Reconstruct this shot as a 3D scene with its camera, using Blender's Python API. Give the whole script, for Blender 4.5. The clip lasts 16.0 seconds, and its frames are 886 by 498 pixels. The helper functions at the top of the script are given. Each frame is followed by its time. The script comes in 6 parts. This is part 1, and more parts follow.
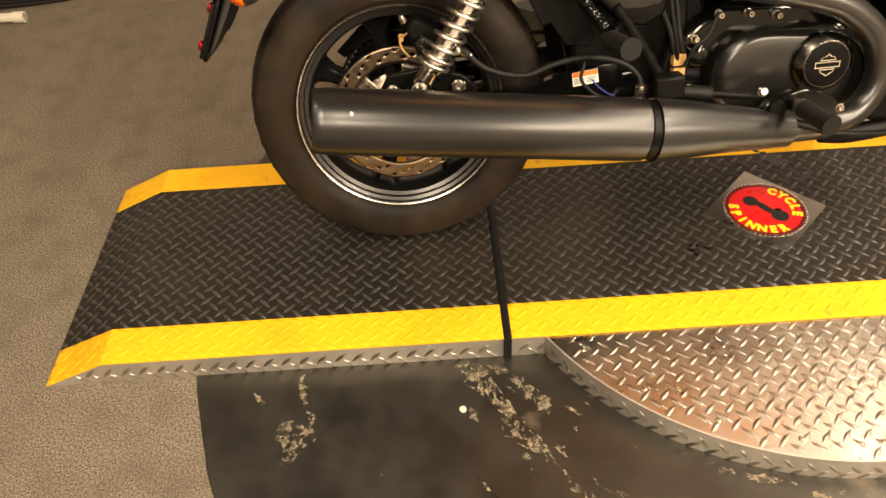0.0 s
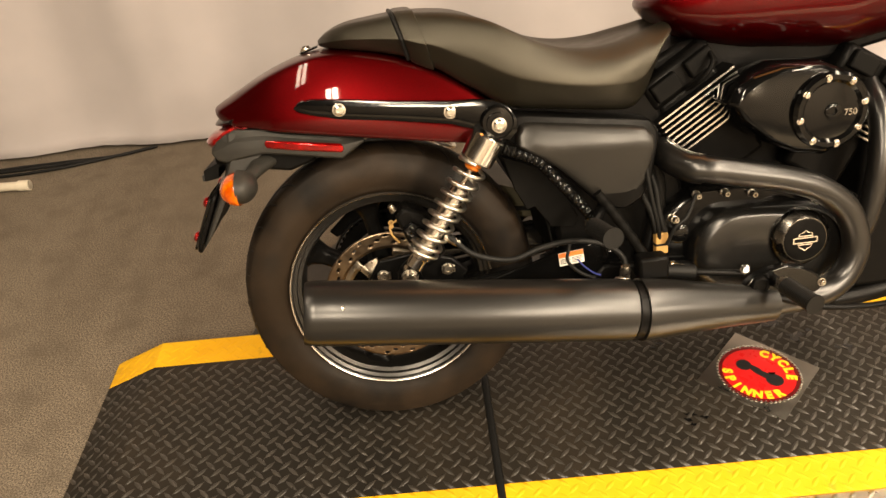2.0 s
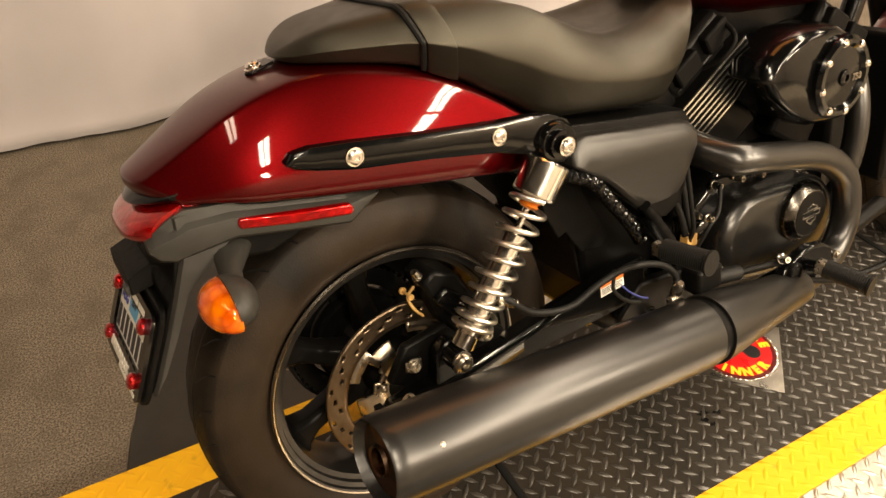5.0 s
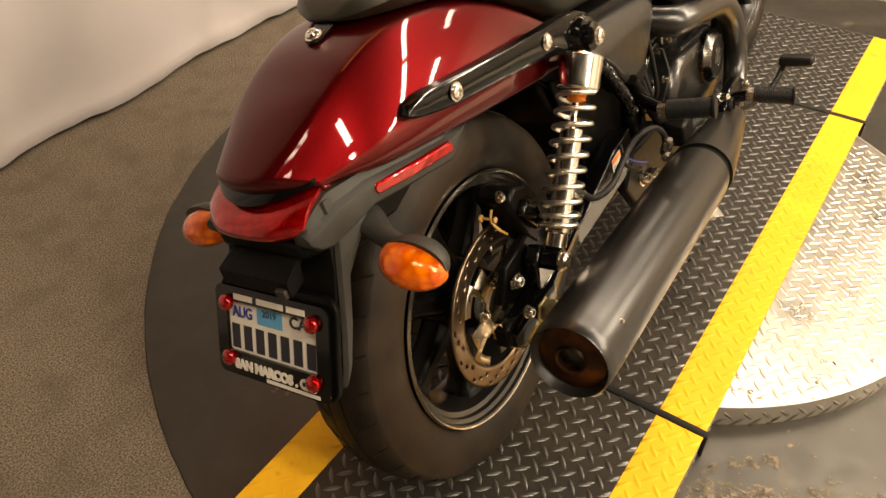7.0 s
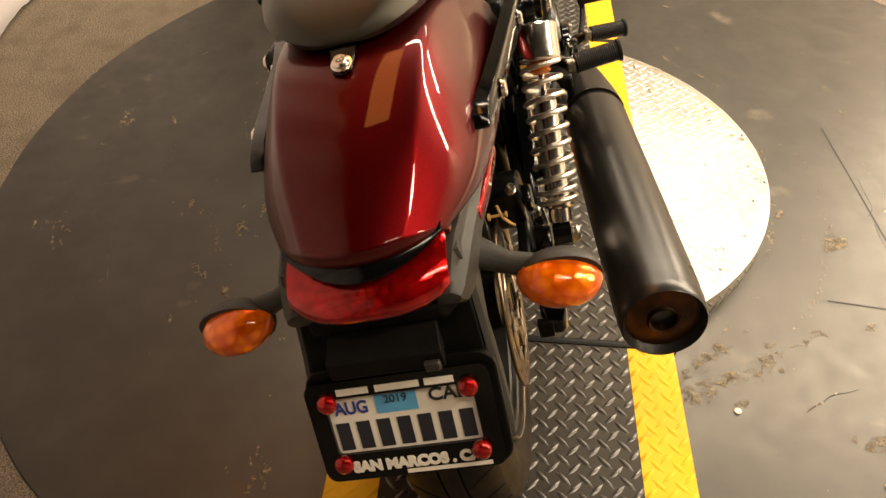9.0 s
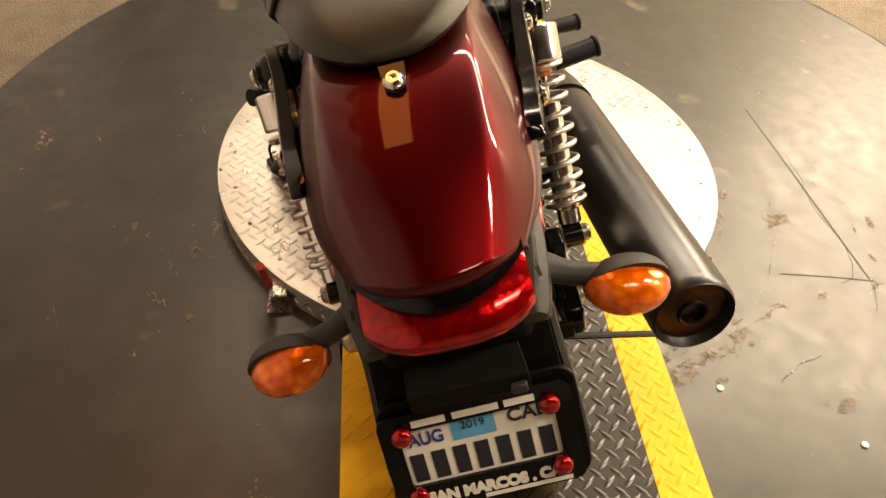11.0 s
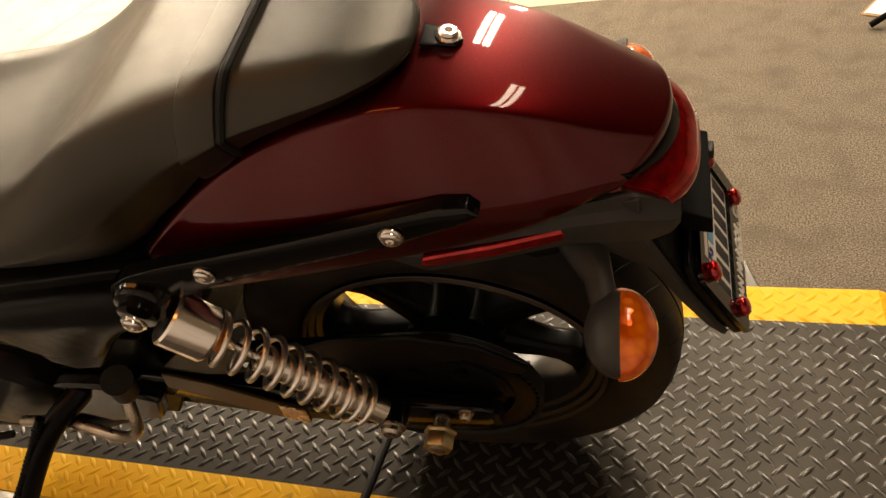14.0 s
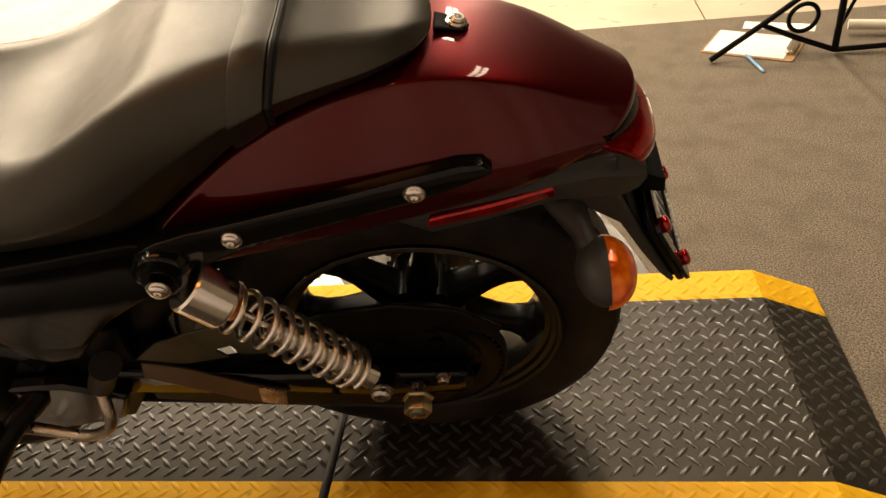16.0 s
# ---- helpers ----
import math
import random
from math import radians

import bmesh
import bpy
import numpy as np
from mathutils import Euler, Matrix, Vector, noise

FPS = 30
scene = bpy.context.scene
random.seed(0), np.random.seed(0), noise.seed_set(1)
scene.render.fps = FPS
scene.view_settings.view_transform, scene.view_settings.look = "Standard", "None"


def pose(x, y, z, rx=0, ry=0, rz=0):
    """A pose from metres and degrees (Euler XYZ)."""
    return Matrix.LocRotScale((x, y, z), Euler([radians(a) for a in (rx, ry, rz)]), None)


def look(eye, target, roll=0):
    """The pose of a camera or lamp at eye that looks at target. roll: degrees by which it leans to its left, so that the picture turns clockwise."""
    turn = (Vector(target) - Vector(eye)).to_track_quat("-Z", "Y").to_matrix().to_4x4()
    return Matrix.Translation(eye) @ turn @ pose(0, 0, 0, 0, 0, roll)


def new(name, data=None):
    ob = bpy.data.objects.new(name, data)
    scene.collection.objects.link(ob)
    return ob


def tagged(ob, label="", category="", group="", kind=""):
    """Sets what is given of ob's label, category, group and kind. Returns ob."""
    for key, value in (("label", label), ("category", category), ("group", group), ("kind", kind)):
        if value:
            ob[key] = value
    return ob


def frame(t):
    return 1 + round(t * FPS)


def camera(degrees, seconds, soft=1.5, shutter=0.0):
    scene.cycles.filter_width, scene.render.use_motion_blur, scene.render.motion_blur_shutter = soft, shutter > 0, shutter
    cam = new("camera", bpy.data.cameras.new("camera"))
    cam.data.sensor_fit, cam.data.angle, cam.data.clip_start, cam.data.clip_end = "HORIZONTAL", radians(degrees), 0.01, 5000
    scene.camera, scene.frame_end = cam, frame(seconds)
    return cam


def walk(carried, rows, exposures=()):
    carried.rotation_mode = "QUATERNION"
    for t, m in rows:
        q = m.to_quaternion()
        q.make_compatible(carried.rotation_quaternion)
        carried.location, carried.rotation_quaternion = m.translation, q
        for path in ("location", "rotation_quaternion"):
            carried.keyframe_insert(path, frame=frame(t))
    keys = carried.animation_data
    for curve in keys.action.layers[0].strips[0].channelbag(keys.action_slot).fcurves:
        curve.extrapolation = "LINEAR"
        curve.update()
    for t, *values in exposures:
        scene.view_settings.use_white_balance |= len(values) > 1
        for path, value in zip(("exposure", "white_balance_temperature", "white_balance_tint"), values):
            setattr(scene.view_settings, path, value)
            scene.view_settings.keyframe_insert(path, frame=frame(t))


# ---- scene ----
cam = camera(60.9, 16.0)
PATH = [
    (0, (0.078, -1.295, 1.199), (0.071, 0.146, -0.188), -3.9),
    (0.5, (0.077, -1.278, 1.225), (0.065, 0.227, -0.092), -3.7),
    (1, (0.08, -1.263, 1.255), (0.067, 0.296, 0.002), -3.3),
    (1.5, (0.079, -1.251, 1.277), (0.085, 0.361, 0.093), -4.0),
    (2, (0.099, -1.231, 1.295), (0.122, 0.411, 0.152), -4.7),
    (2.5, (0.16, -1.188, 1.305), (0.098, 0.483, 0.209), -4.4),
    (3, (0.186, -1.141, 1.28), (0.006, 0.487, 0.133), -7.7),
    (3.5, (0.048, -1.067, 1.279), (0.13, 0.533, 0.081), -5.7),
    (4, (-0.12, -0.948, 1.257), (0.147, 0.601, 0.021), -6.1),
    (4.2, (-0.157, -0.908, 1.248), (0.199, 0.609, -0.007), -3.0),
    (6.3, (-0.638, -0.468, 1.224), (0.548, 0.456, -0.095), -2.9),
    (6.5, (-0.665, -0.468, 1.215), (0.522, 0.437, -0.116), -3.0),
    (7, (-0.698, -0.45, 1.22), (0.5, 0.42, -0.124), -1.9),
    (7.5, (-0.687, -0.394, 1.209), (0.522, 0.434, -0.152), 0.3),
    (7.9, (-0.633, -0.281, 1.192), (0.566, 0.399, -0.258), -3.3),
    (8, (-0.638, -0.252, 1.179), (0.582, 0.365, -0.281), -3.1),
    (8.5, (-0.653, -0.121, 1.174), (0.668, 0.258, -0.279), -1.8),
    (9, (-0.762, 0.009, 1.193), (0.681, 0.109, -0.188), 0.9),
    (9.2, (-0.795, 0.046, 1.194), (0.672, 0.098, -0.164), 1.5),
    (11.3, (-0.716, 0.236, 1.188), (0.712, -0.027, -0.186), 3.5),
    (11.5, (-0.709, 0.283, 1.159), (0.757, -0.112, -0.143), 2.3),
    (12, (-0.655, 0.381, 1.158), (0.713, -0.375, -0.09), 1.9),
    (12.5, (-0.641, 0.56, 1.169), (0.521, -0.494, -0.071), -3.6),
    (13, (-0.574, 0.657, 1.159), (0.46, -0.545, -0.06), -7.4),
    (13.5, (-0.432, 0.686, 1.121), (0.455, -0.634, -0.092), -12.9),
    (14, (-0.322, 0.749, 1.057), (0.342, -0.71, -0.139), -14.4),
    (14.5, (-0.23, 0.845, 1.017), (0.265, -0.623, -0.248), -16.0),
    (15, (-0.194, 0.866, 1.03), (0.201, -0.697, -0.153), -10.6),
    (15.5, (-0.193, 0.878, 1.035), (0.145, -0.705, -0.139), -9.8),
    (16, (-0.19, 0.908, 1.068), (0.086, -0.7, -0.091), -8.1),
]
walk(cam, [(t, look(eye, target, roll)) for t, eye, target, roll in PATH], exposures=[(0.0, 0.15), (4.0, 0.15), (6.5, 0.05), (9.0, 0.1), (11.5, 0.18), (12.0, 0.15), (13.0, 0.05), (14.0, -0.08), (15.0, -0.15), (16.0, -0.18)])

# ---- light ----
world = bpy.data.worlds.new("showroom_air")
scene.world = world
world.use_nodes = True
bg = world.node_tree.nodes["Background"]
bg.inputs[0].default_value = (1.0, 0.88, 0.72, 1)
bg.inputs[1].default_value = 0.004
scene.view_settings.exposure = 0.0


# x, y, turn, watts a tube, length: three rows of tubes that run across the bike
LAMPS = [(-1.15, -0.45, 90, 9, 1.2), (-0.45, -2.2, 90, 42, 1.2), (-0.6, -4.7, 90, 110, 1.6), (2.6, 0.3, 90, 26, 1.6), (2.6, -1.5, 90, 58, 1.8), (2.6, -3.4, 90, 80, 1.8), (2.6, -5.2, 90, 130, 1.6),
         (4.9, 0.9, 90, 16, 1.2), (4.8, -1.6, 90, 23, 1.6), (4.8, -4.4, 90, 165, 1.8)]


# ---- materials ----
def mat(name, base, rough=0.5, metal=0.0, second=None, scale=8.0, detail=4.0, mix=(0.35, 0.65), bump=0.0, bump_scale=200.0,
        rough_var=0.0, coat=0.0, spec=0.5, rand=0.0, stain=None, stain_scale=1.5, stain_range=(0.55, 0.7), sheen=0.0, tint=None):
    """A surface with a base colour that drifts to a second one, rare stains, fine relief and uneven gloss."""
    m = bpy.data.materials.new(name)
    m.use_nodes = True
    nt = m.node_tree
    b = nt.nodes["Principled BSDF"]
    lk = nt.links.new
    b.inputs["Roughness"].default_value = rough
    b.inputs["Metallic"].default_value = metal
    b.inputs["Coat Weight"].default_value = coat
    b.inputs["Coat Roughness"].default_value = 0.04
    b.inputs["Specular IOR Level"].default_value = spec
    b.inputs["Sheen Weight"].default_value = sheen
    if tint is not None:
        b.inputs["Specular Tint"].default_value = (*tint, 1)
    tc = nt.nodes.new("ShaderNodeTexCoord")

    def cloud(sc, det, lo, hi):
        n = nt.nodes.new("ShaderNodeTexNoise")
        n.inputs["Scale"].default_value = sc
        n.inputs["Detail"].default_value = det
        lk(tc.outputs["Object"], n.inputs["Vector"])
        r = nt.nodes.new("ShaderNodeMapRange")
        r.inputs["From Min"].default_value = lo
        r.inputs["From Max"].default_value = hi
        lk(n.outputs["Fac"], r.inputs["Value"])
        return r.outputs["Result"]

    def blend(fac, a, c):
        x = nt.nodes.new("ShaderNodeMix")
        x.data_type = "RGBA"
        lk(fac, x.inputs["Factor"])
        if isinstance(a, tuple):
            x.inputs[6].default_value = (*a, 1)
        else:
            lk(a, x.inputs[6])
        x.inputs[7].default_value = (*c, 1)
        return x.outputs[2]

    col = base
    if second is not None:
        col = blend(cloud(scale, detail, *mix), col, second)
    if stain is not None:
        col = blend(cloud(stain_scale, 6.0, *stain_range), col, stain)
    if rand:
        info = nt.nodes.new("ShaderNodeObjectInfo")
        h = nt.nodes.new("ShaderNodeHueSaturation")
        r = nt.nodes.new("ShaderNodeMapRange")
        r.inputs["To Min"].default_value = 1 - rand
        r.inputs["To Max"].default_value = 1 + rand
        lk(info.outputs["Random"], r.inputs["Value"])
        lk(r.outputs["Result"], h.inputs["Value"])
        if isinstance(col, tuple):
            h.inputs["Color"].default_value = (*col, 1)
        else:
            lk(col, h.inputs["Color"])
        col = h.outputs["Color"]
    if isinstance(col, tuple):
        b.inputs["Base Color"].default_value = (*col, 1)
    else:
        lk(col, b.inputs["Base Color"])
    if rough_var:
        r = nt.nodes.new("ShaderNodeMapRange")
        r.inputs["To Min"].default_value = max(0.02, rough - rough_var)
        r.inputs["To Max"].default_value = min(1.0, rough + rough_var)
        lk(cloud(scale * 2.3 + 3, 5.0, 0.3, 0.7), r.inputs["Value"])
        lk(r.outputs["Result"], b.inputs["Roughness"])
    if bump:
        n = nt.nodes.new("ShaderNodeTexNoise")
        n.inputs["Scale"].default_value = bump_scale
        n.inputs["Detail"].default_value = 3.0
        lk(tc.outputs["Object"], n.inputs["Vector"])
        bp = nt.nodes.new("ShaderNodeBump")
        bp.inputs["Strength"].default_value = min(1.0, bump)
        bp.inputs["Distance"].default_value = 0.002
        lk(n.outputs["Fac"], bp.inputs["Height"])
        lk(bp.outputs["Normal"], b.inputs["Normal"])
    return m


M = {}
M["carpet"] = mat("grey_carpet", (0.068, 0.0565, 0.0435), 0.95, second=(0.255, 0.214, 0.164), scale=270, detail=9, mix=(0.37, 0.64), bump=0.06, bump_scale=600,
                  stain=(0.095, 0.079, 0.06), stain_scale=11, stain_range=(0.46, 0.95), spec=0.1)
M["tile"] = mat("pale_tile", (0.52, 0.45, 0.34), 0.35, second=(0.46, 0.39, 0.29), scale=3, rough_var=0.1, stain=(0.36, 0.3, 0.22), stain_range=(0.6, 0.9))
M["mat"] = mat("worn_black_vinyl", (0.0095, 0.0088, 0.0075), 0.39, second=(0.027, 0.025, 0.021), scale=9, detail=15, mix=(0.4, 0.78), rough_var=0.06, bump=0.03, bump_scale=60, spec=0.6,
               stain=(0.1, 0.083, 0.058), stain_scale=5, stain_range=(0.66, 0.74), tint=(1.0, 0.95, 0.86))
M["scuff"] = mat("dry_mud_scuff", (0.27, 0.22, 0.15), 0.9, second=(0.12, 0.1, 0.07), scale=60, bump=0.5, bump_scale=150)


def ragged(m, scale, lo, hi):
    """Lets a thin layer break up into flecks, with holes between them."""
    nt = m.node_tree
    tc = nt.nodes["Texture Coordinate"]
    n = nt.nodes.new("ShaderNodeTexNoise")
    n.inputs["Scale"].default_value = scale
    n.inputs["Detail"].default_value = 8.0
    n.inputs["Roughness"].default_value = 0.7
    nt.links.new(tc.outputs["Object"], n.inputs["Vector"])
    r = nt.nodes.new("ShaderNodeMapRange")
    r.inputs["From Min"].default_value = lo
    r.inputs["From Max"].default_value = hi
    nt.links.new(n.outputs["Fac"], r.inputs["Value"])
    nt.links.new(r.outputs["Result"], nt.nodes["Principled BSDF"].inputs["Alpha"])


ragged(M["scuff"], 95, 0.43, 0.56)
M["deck"] = mat("black_painted_tread_plate", (0.0098, 0.0088, 0.0075), 0.5, second=(0.0145, 0.0126, 0.0102), scale=5, detail=8, rough_var=0.04, bump=0.05, bump_scale=300, spec=0.35,
                stain=(0.03, 0.023, 0.016), stain_scale=4, stain_range=(0.5, 0.85), tint=(1.0, 0.9, 0.76))
M["yellow"] = mat("yellow_painted_tread_plate", (0.8, 0.46, 0.012), 0.52, second=(0.73, 0.39, 0.01), scale=9, rough_var=0.1, spec=0.2,
                  stain=(0.32, 0.2, 0.02), stain_scale=22, stain_range=(0.66, 0.8))
M["alu"] = mat("bright_tread_plate", (0.52, 0.487, 0.432), 0.325, metal=1.0, second=(0.42, 0.393, 0.348), scale=5, detail=7, rough_var=0.07, bump=0.05, bump_scale=240,
               stain=(0.4, 0.355, 0.29), stain_scale=5, stain_range=(0.6, 0.9))
M["alu_edge"] = mat("dull_tread_plate_edge", (0.6, 0.56, 0.5), 0.5, metal=0.85, second=(0.5, 0.465, 0.41), scale=7, rough_var=0.06, bump=0.05, bump_scale=240)
M["rubber_bar"] = mat("black_rubber", (0.008, 0.008, 0.0078), 0.5, bump=0.2, bump_scale=160, spec=0.2)
M["dark_floor"] = mat("dark_brown_floor", (0.03, 0.024, 0.018), 0.6, second=(0.022, 0.018, 0.014), scale=3, rough_var=0.1, bump=0.1, bump_scale=80)
M["curtain"] = mat("pale_curtain_cloth", (0.475, 0.442, 0.447), 0.85, second=(0.43, 0.4, 0.405), scale=3, bump=0.25, bump_scale=500, sheen=0.3)
M["wall"] = mat("beige_wall_paint", (0.36, 0.31, 0.25), 0.8, second=(0.32, 0.275, 0.22), scale=1.2, bump=0.2, bump_scale=120)
M["ceiling"] = mat("dark_open_ceiling", (0.032, 0.028, 0.023), 0.9, second=(0.025, 0.022, 0.018), scale=1.5, bump=0.3, bump_scale=80)
M["red"] = mat("deep_red_metallic_paint", (0.06, 0.0003, 0.0008), 0.38, metal=0.85, second=(0.09, 0.0004, 0.0011), scale=900, detail=2, coat=0.6, spec=0.1)
M["gloss"] = mat("gloss_black_enamel", (0.0025, 0.0025, 0.0025), 0.12, coat=0.1, rough_var=0.03, scale=30, spec=0.28)
M["satin"] = mat("satin_black_metal", (0.003, 0.0029, 0.0028), 0.34, second=(0.0045, 0.0043, 0.0041), scale=30, rough_var=0.05, bump=0.04, bump_scale=500, spec=0.1)
M["exhaust"] = mat("satin_black_exhaust_coating", (0.008, 0.0076, 0.007), 0.3, second=(0.0098, 0.0093, 0.0086), scale=6, spec=0.62)
M["pipe"] = mat("satin_black_pipe", (0.0055, 0.0052, 0.0048), 0.3, second=(0.0075, 0.007, 0.0065), scale=5, spec=0.8)
M["plastic"] = mat("black_moulded_plastic", (0.0035, 0.0034, 0.0032), 0.5, second=(0.0055, 0.0052, 0.0048), scale=40, bump=0.3, bump_scale=900, rough_var=0.05, spec=0.07)
M["tail_plastic"] = mat("grey_moulded_plastic", (0.022, 0.021, 0.0184), 0.46, second=(0.028, 0.0267, 0.0235), scale=30, bump=0.25, bump_scale=900, rough_var=0.05, spec=0.35)
M["cover"] = mat("charcoal_denim_paint", (0.0125, 0.0116, 0.0102), 0.34, second=(0.0155, 0.0143, 0.0126), scale=25, rough_var=0.04, spec=0.5)
M["vinyl"] = mat("black_seat_vinyl", (0.009, 0.0081, 0.0056), 0.365, second=(0.0118, 0.0106, 0.0074), scale=14, rough_var=0.05, bump=0.22, bump_scale=1100, spec=0.6, tint=(1.0, 0.93, 0.76))
M["tyre"] = mat("dusty_tyre_rubber", (0.006, 0.0052, 0.0045), 0.5, second=(0.027, 0.0185, 0.0118), scale=9, detail=6, bump=0.25, bump_scale=400, rough_var=0.08, spec=0.15)
M["chrome"] = mat("polished_chrome", (0.86, 0.82, 0.76), 0.17, metal=1.0, rough_var=0.04, scale=30)
M["steel"] = mat("zinc_steel", (0.5, 0.46, 0.4), 0.3, metal=1.0, second=(0.38, 0.34, 0.28), scale=60, rough_var=0.08)
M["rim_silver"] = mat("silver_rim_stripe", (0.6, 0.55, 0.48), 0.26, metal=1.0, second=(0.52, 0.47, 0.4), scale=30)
M["nut"] = mat("yellow_zinc", (0.55, 0.47, 0.28), 0.35, metal=1.0, second=(0.42, 0.35, 0.2), scale=60)
# Bronze tone stands in for the yellow strip reflected in the glossy swingarm.
M["bronze"] = mat("yellow_reflection_bronze", (0.06, 0.035, 0.014), 0.35, metal=0.7, second=(0.045, 0.028, 0.013), scale=30)
M["spring"] = mat("bright_spring_wire", (0.86, 0.82, 0.76), 0.28, metal=1.0, second=(0.78, 0.74, 0.68), scale=30)
M["oil"] = mat("black_oil_smudge", (0.004, 0.004, 0.004), 0.25)
# Lozenges lighter than the deck plate: their lamp glints are put into the colour.
M["deck_relief"] = mat("glint_lightened_black_paint", (0.028, 0.025, 0.021), 0.32, second=(0.046, 0.0405, 0.034), scale=60, detail=5, rough_var=0.05, spec=0.8)
M["olive"] = mat("dull_olive_coating", (0.07, 0.062, 0.034), 0.45, second=(0.05, 0.045, 0.026), scale=40, metal=0.3)
# Left copy of the silver rim stripe, with that side's shade in its colour.
M["rim_shaded"] = mat("shaded_rim_edge", (0.1, 0.075, 0.05), 0.4, metal=0.8, second=(0.06, 0.045, 0.03), scale=20)
M["rim_black"] = mat("satin_black_rim_enamel", (0.008, 0.0076, 0.007), 0.3, second=(0.012, 0.0112, 0.01), scale=20, spec=0.7)
M["burnt"] = mat("heat_stained_steel", (0.1, 0.04, 0.016), 0.33, metal=0.9, second=(0.03, 0.018, 0.011), scale=35, detail=3)
M["decal_rim"] = mat("decal_dark_red", (0.12, 0.006, 0.006), 0.3, second=(0.07, 0.004, 0.004), scale=30)
M["engine_black"] = mat("polished_black_engine_paint", (0.005, 0.0048, 0.0045), 0.27, second=(0.007, 0.0067, 0.0062), scale=20, spec=0.6)
M["rim_edge"] = mat("dark_polished_metal", (0.13, 0.122, 0.11), 0.25, metal=1.0, second=(0.1, 0.094, 0.085), scale=30, rough_var=0.05)
M["brake"] = mat("brushed_brake_disc", (0.42, 0.37, 0.3), 0.32, metal=1.0, second=(0.34, 0.28, 0.21), scale=40, rough_var=0.08)
M["disc_band"] = mat("dusty_brake_band", (0.22, 0.165, 0.11), 0.34, metal=1.0, second=(0.16, 0.115, 0.075), scale=40, rough_var=0.06)
M["brass"] = mat("tan_connector_plastic", (0.55, 0.33, 0.1), 0.5, second=(0.45, 0.26, 0.08), scale=40)
M["orange"] = mat("amber_bump_stop", (0.7, 0.2, 0.01), 0.35, second=(0.6, 0.16, 0.01), scale=60)
M["silver_line"] = mat("machined_fin_edge", (0.8, 0.78, 0.74), 0.25, metal=1.0, second=(0.7, 0.67, 0.62), scale=60)
M["white"] = mat("plate_white_paint", (0.72, 0.68, 0.6), 0.4, second=(0.66, 0.62, 0.54), scale=30)
M["ink"] = mat("dark_blue_black_ink", (0.012, 0.013, 0.022), 0.5)
M["blue_ink"] = mat("blue_ink", (0.02, 0.03, 0.2), 0.5)
M["sticker_blue"] = mat("pale_blue_sticker", (0.08, 0.3, 0.55), 0.4, second=(0.1, 0.36, 0.6), scale=70)
M["letter"] = mat("off_white_lettering", (0.72, 0.68, 0.6), 0.5)
M["decal_red"] = mat("decal_red", (0.62, 0.012, 0.012), 0.3, second=(0.5, 0.01, 0.01), scale=14, rough_var=0.06)
M["decal_yellow"] = mat("decal_yellow", (0.9, 0.6, 0.02), 0.35)
M["decal_black"] = mat("decal_black", (0.012, 0.012, 0.012), 0.35)
M["paper"] = mat("white_paper", (0.8, 0.78, 0.72), 0.8, second=(0.74, 0.72, 0.66), scale=12)
M["board"] = mat("brown_hardboard", (0.32, 0.19, 0.08), 0.6, second=(0.26, 0.15, 0.06), scale=50)
M["pen_blue"] = mat("pale_blue_pen_plastic", (0.2, 0.4, 0.65), 0.25)
M["red_plastic"] = mat("red_plastic", (0.5, 0.03, 0.03), 0.4, second=(0.4, 0.02, 0.02), scale=50)
M["cream"] = mat("cream_plastic_pipe", (0.7, 0.65, 0.53), 0.45, second=(0.62, 0.57, 0.46), scale=18)
M["label_orange"] = mat("orange_label_ink", (0.8, 0.2, 0.03), 0.5)
M["metal_white"] = mat("white_enamel", (0.75, 0.72, 0.66), 0.4)


def glassy(name, bright, deep, cell, shine=0.05, relief=0.3, mirror=0.5):
    """A moulded lens: smooth clear skin over a faceted, tinted inside."""
    m = mat(name, bright, 0.2, coat=1.0, spec=0.15)
    nt = m.node_tree
    lk = nt.links.new
    b = nt.nodes["Principled BSDF"]
    b.inputs["Coat Roughness"].default_value = shine
    b.inputs["Metallic"].default_value = mirror
    tc = nt.nodes["Texture Coordinate"]
    v = nt.nodes.new("ShaderNodeTexVoronoi")
    v.inputs["Scale"].default_value = cell
    lk(tc.outputs["Object"], v.inputs["Vector"])
    w = nt.nodes.new("ShaderNodeTexNoise")
    w.inputs["Scale"].default_value = cell * 0.5
    w.inputs["Detail"].default_value = 2.0
    lk(tc.outputs["Object"], w.inputs["Vector"])
    height = v.outputs["Distance"]
    add = nt.nodes.new("ShaderNodeMath")
    add.operation = "MULTIPLY_ADD"
    add.inputs[1].default_value = 0.55
    lk(height, add.inputs[0])
    lk(w.outputs["Fac"], add.inputs[2])
    r = nt.nodes.new("ShaderNodeMapRange")
    r.inputs["From Min"].default_value = 0.5
    r.inputs["From Max"].default_value = 0.95
    lk(add.outputs["Value"], r.inputs["Value"])
    x = nt.nodes.new("ShaderNodeMix")
    x.data_type = "RGBA"
    x.inputs[6].default_value = (*bright, 1)
    x.inputs[7].default_value = (*deep, 1)
    lk(r.outputs["Result"], x.inputs["Factor"])
    lk(x.outputs[2], b.inputs["Base Color"])
    bp = nt.nodes.new("ShaderNodeBump")
    bp.inputs["Strength"].default_value = relief
    bp.inputs["Distance"].default_value = 0.003
    lk(height, bp.inputs["Height"])
    lk(bp.outputs["Normal"], b.inputs["Normal"])
    return m


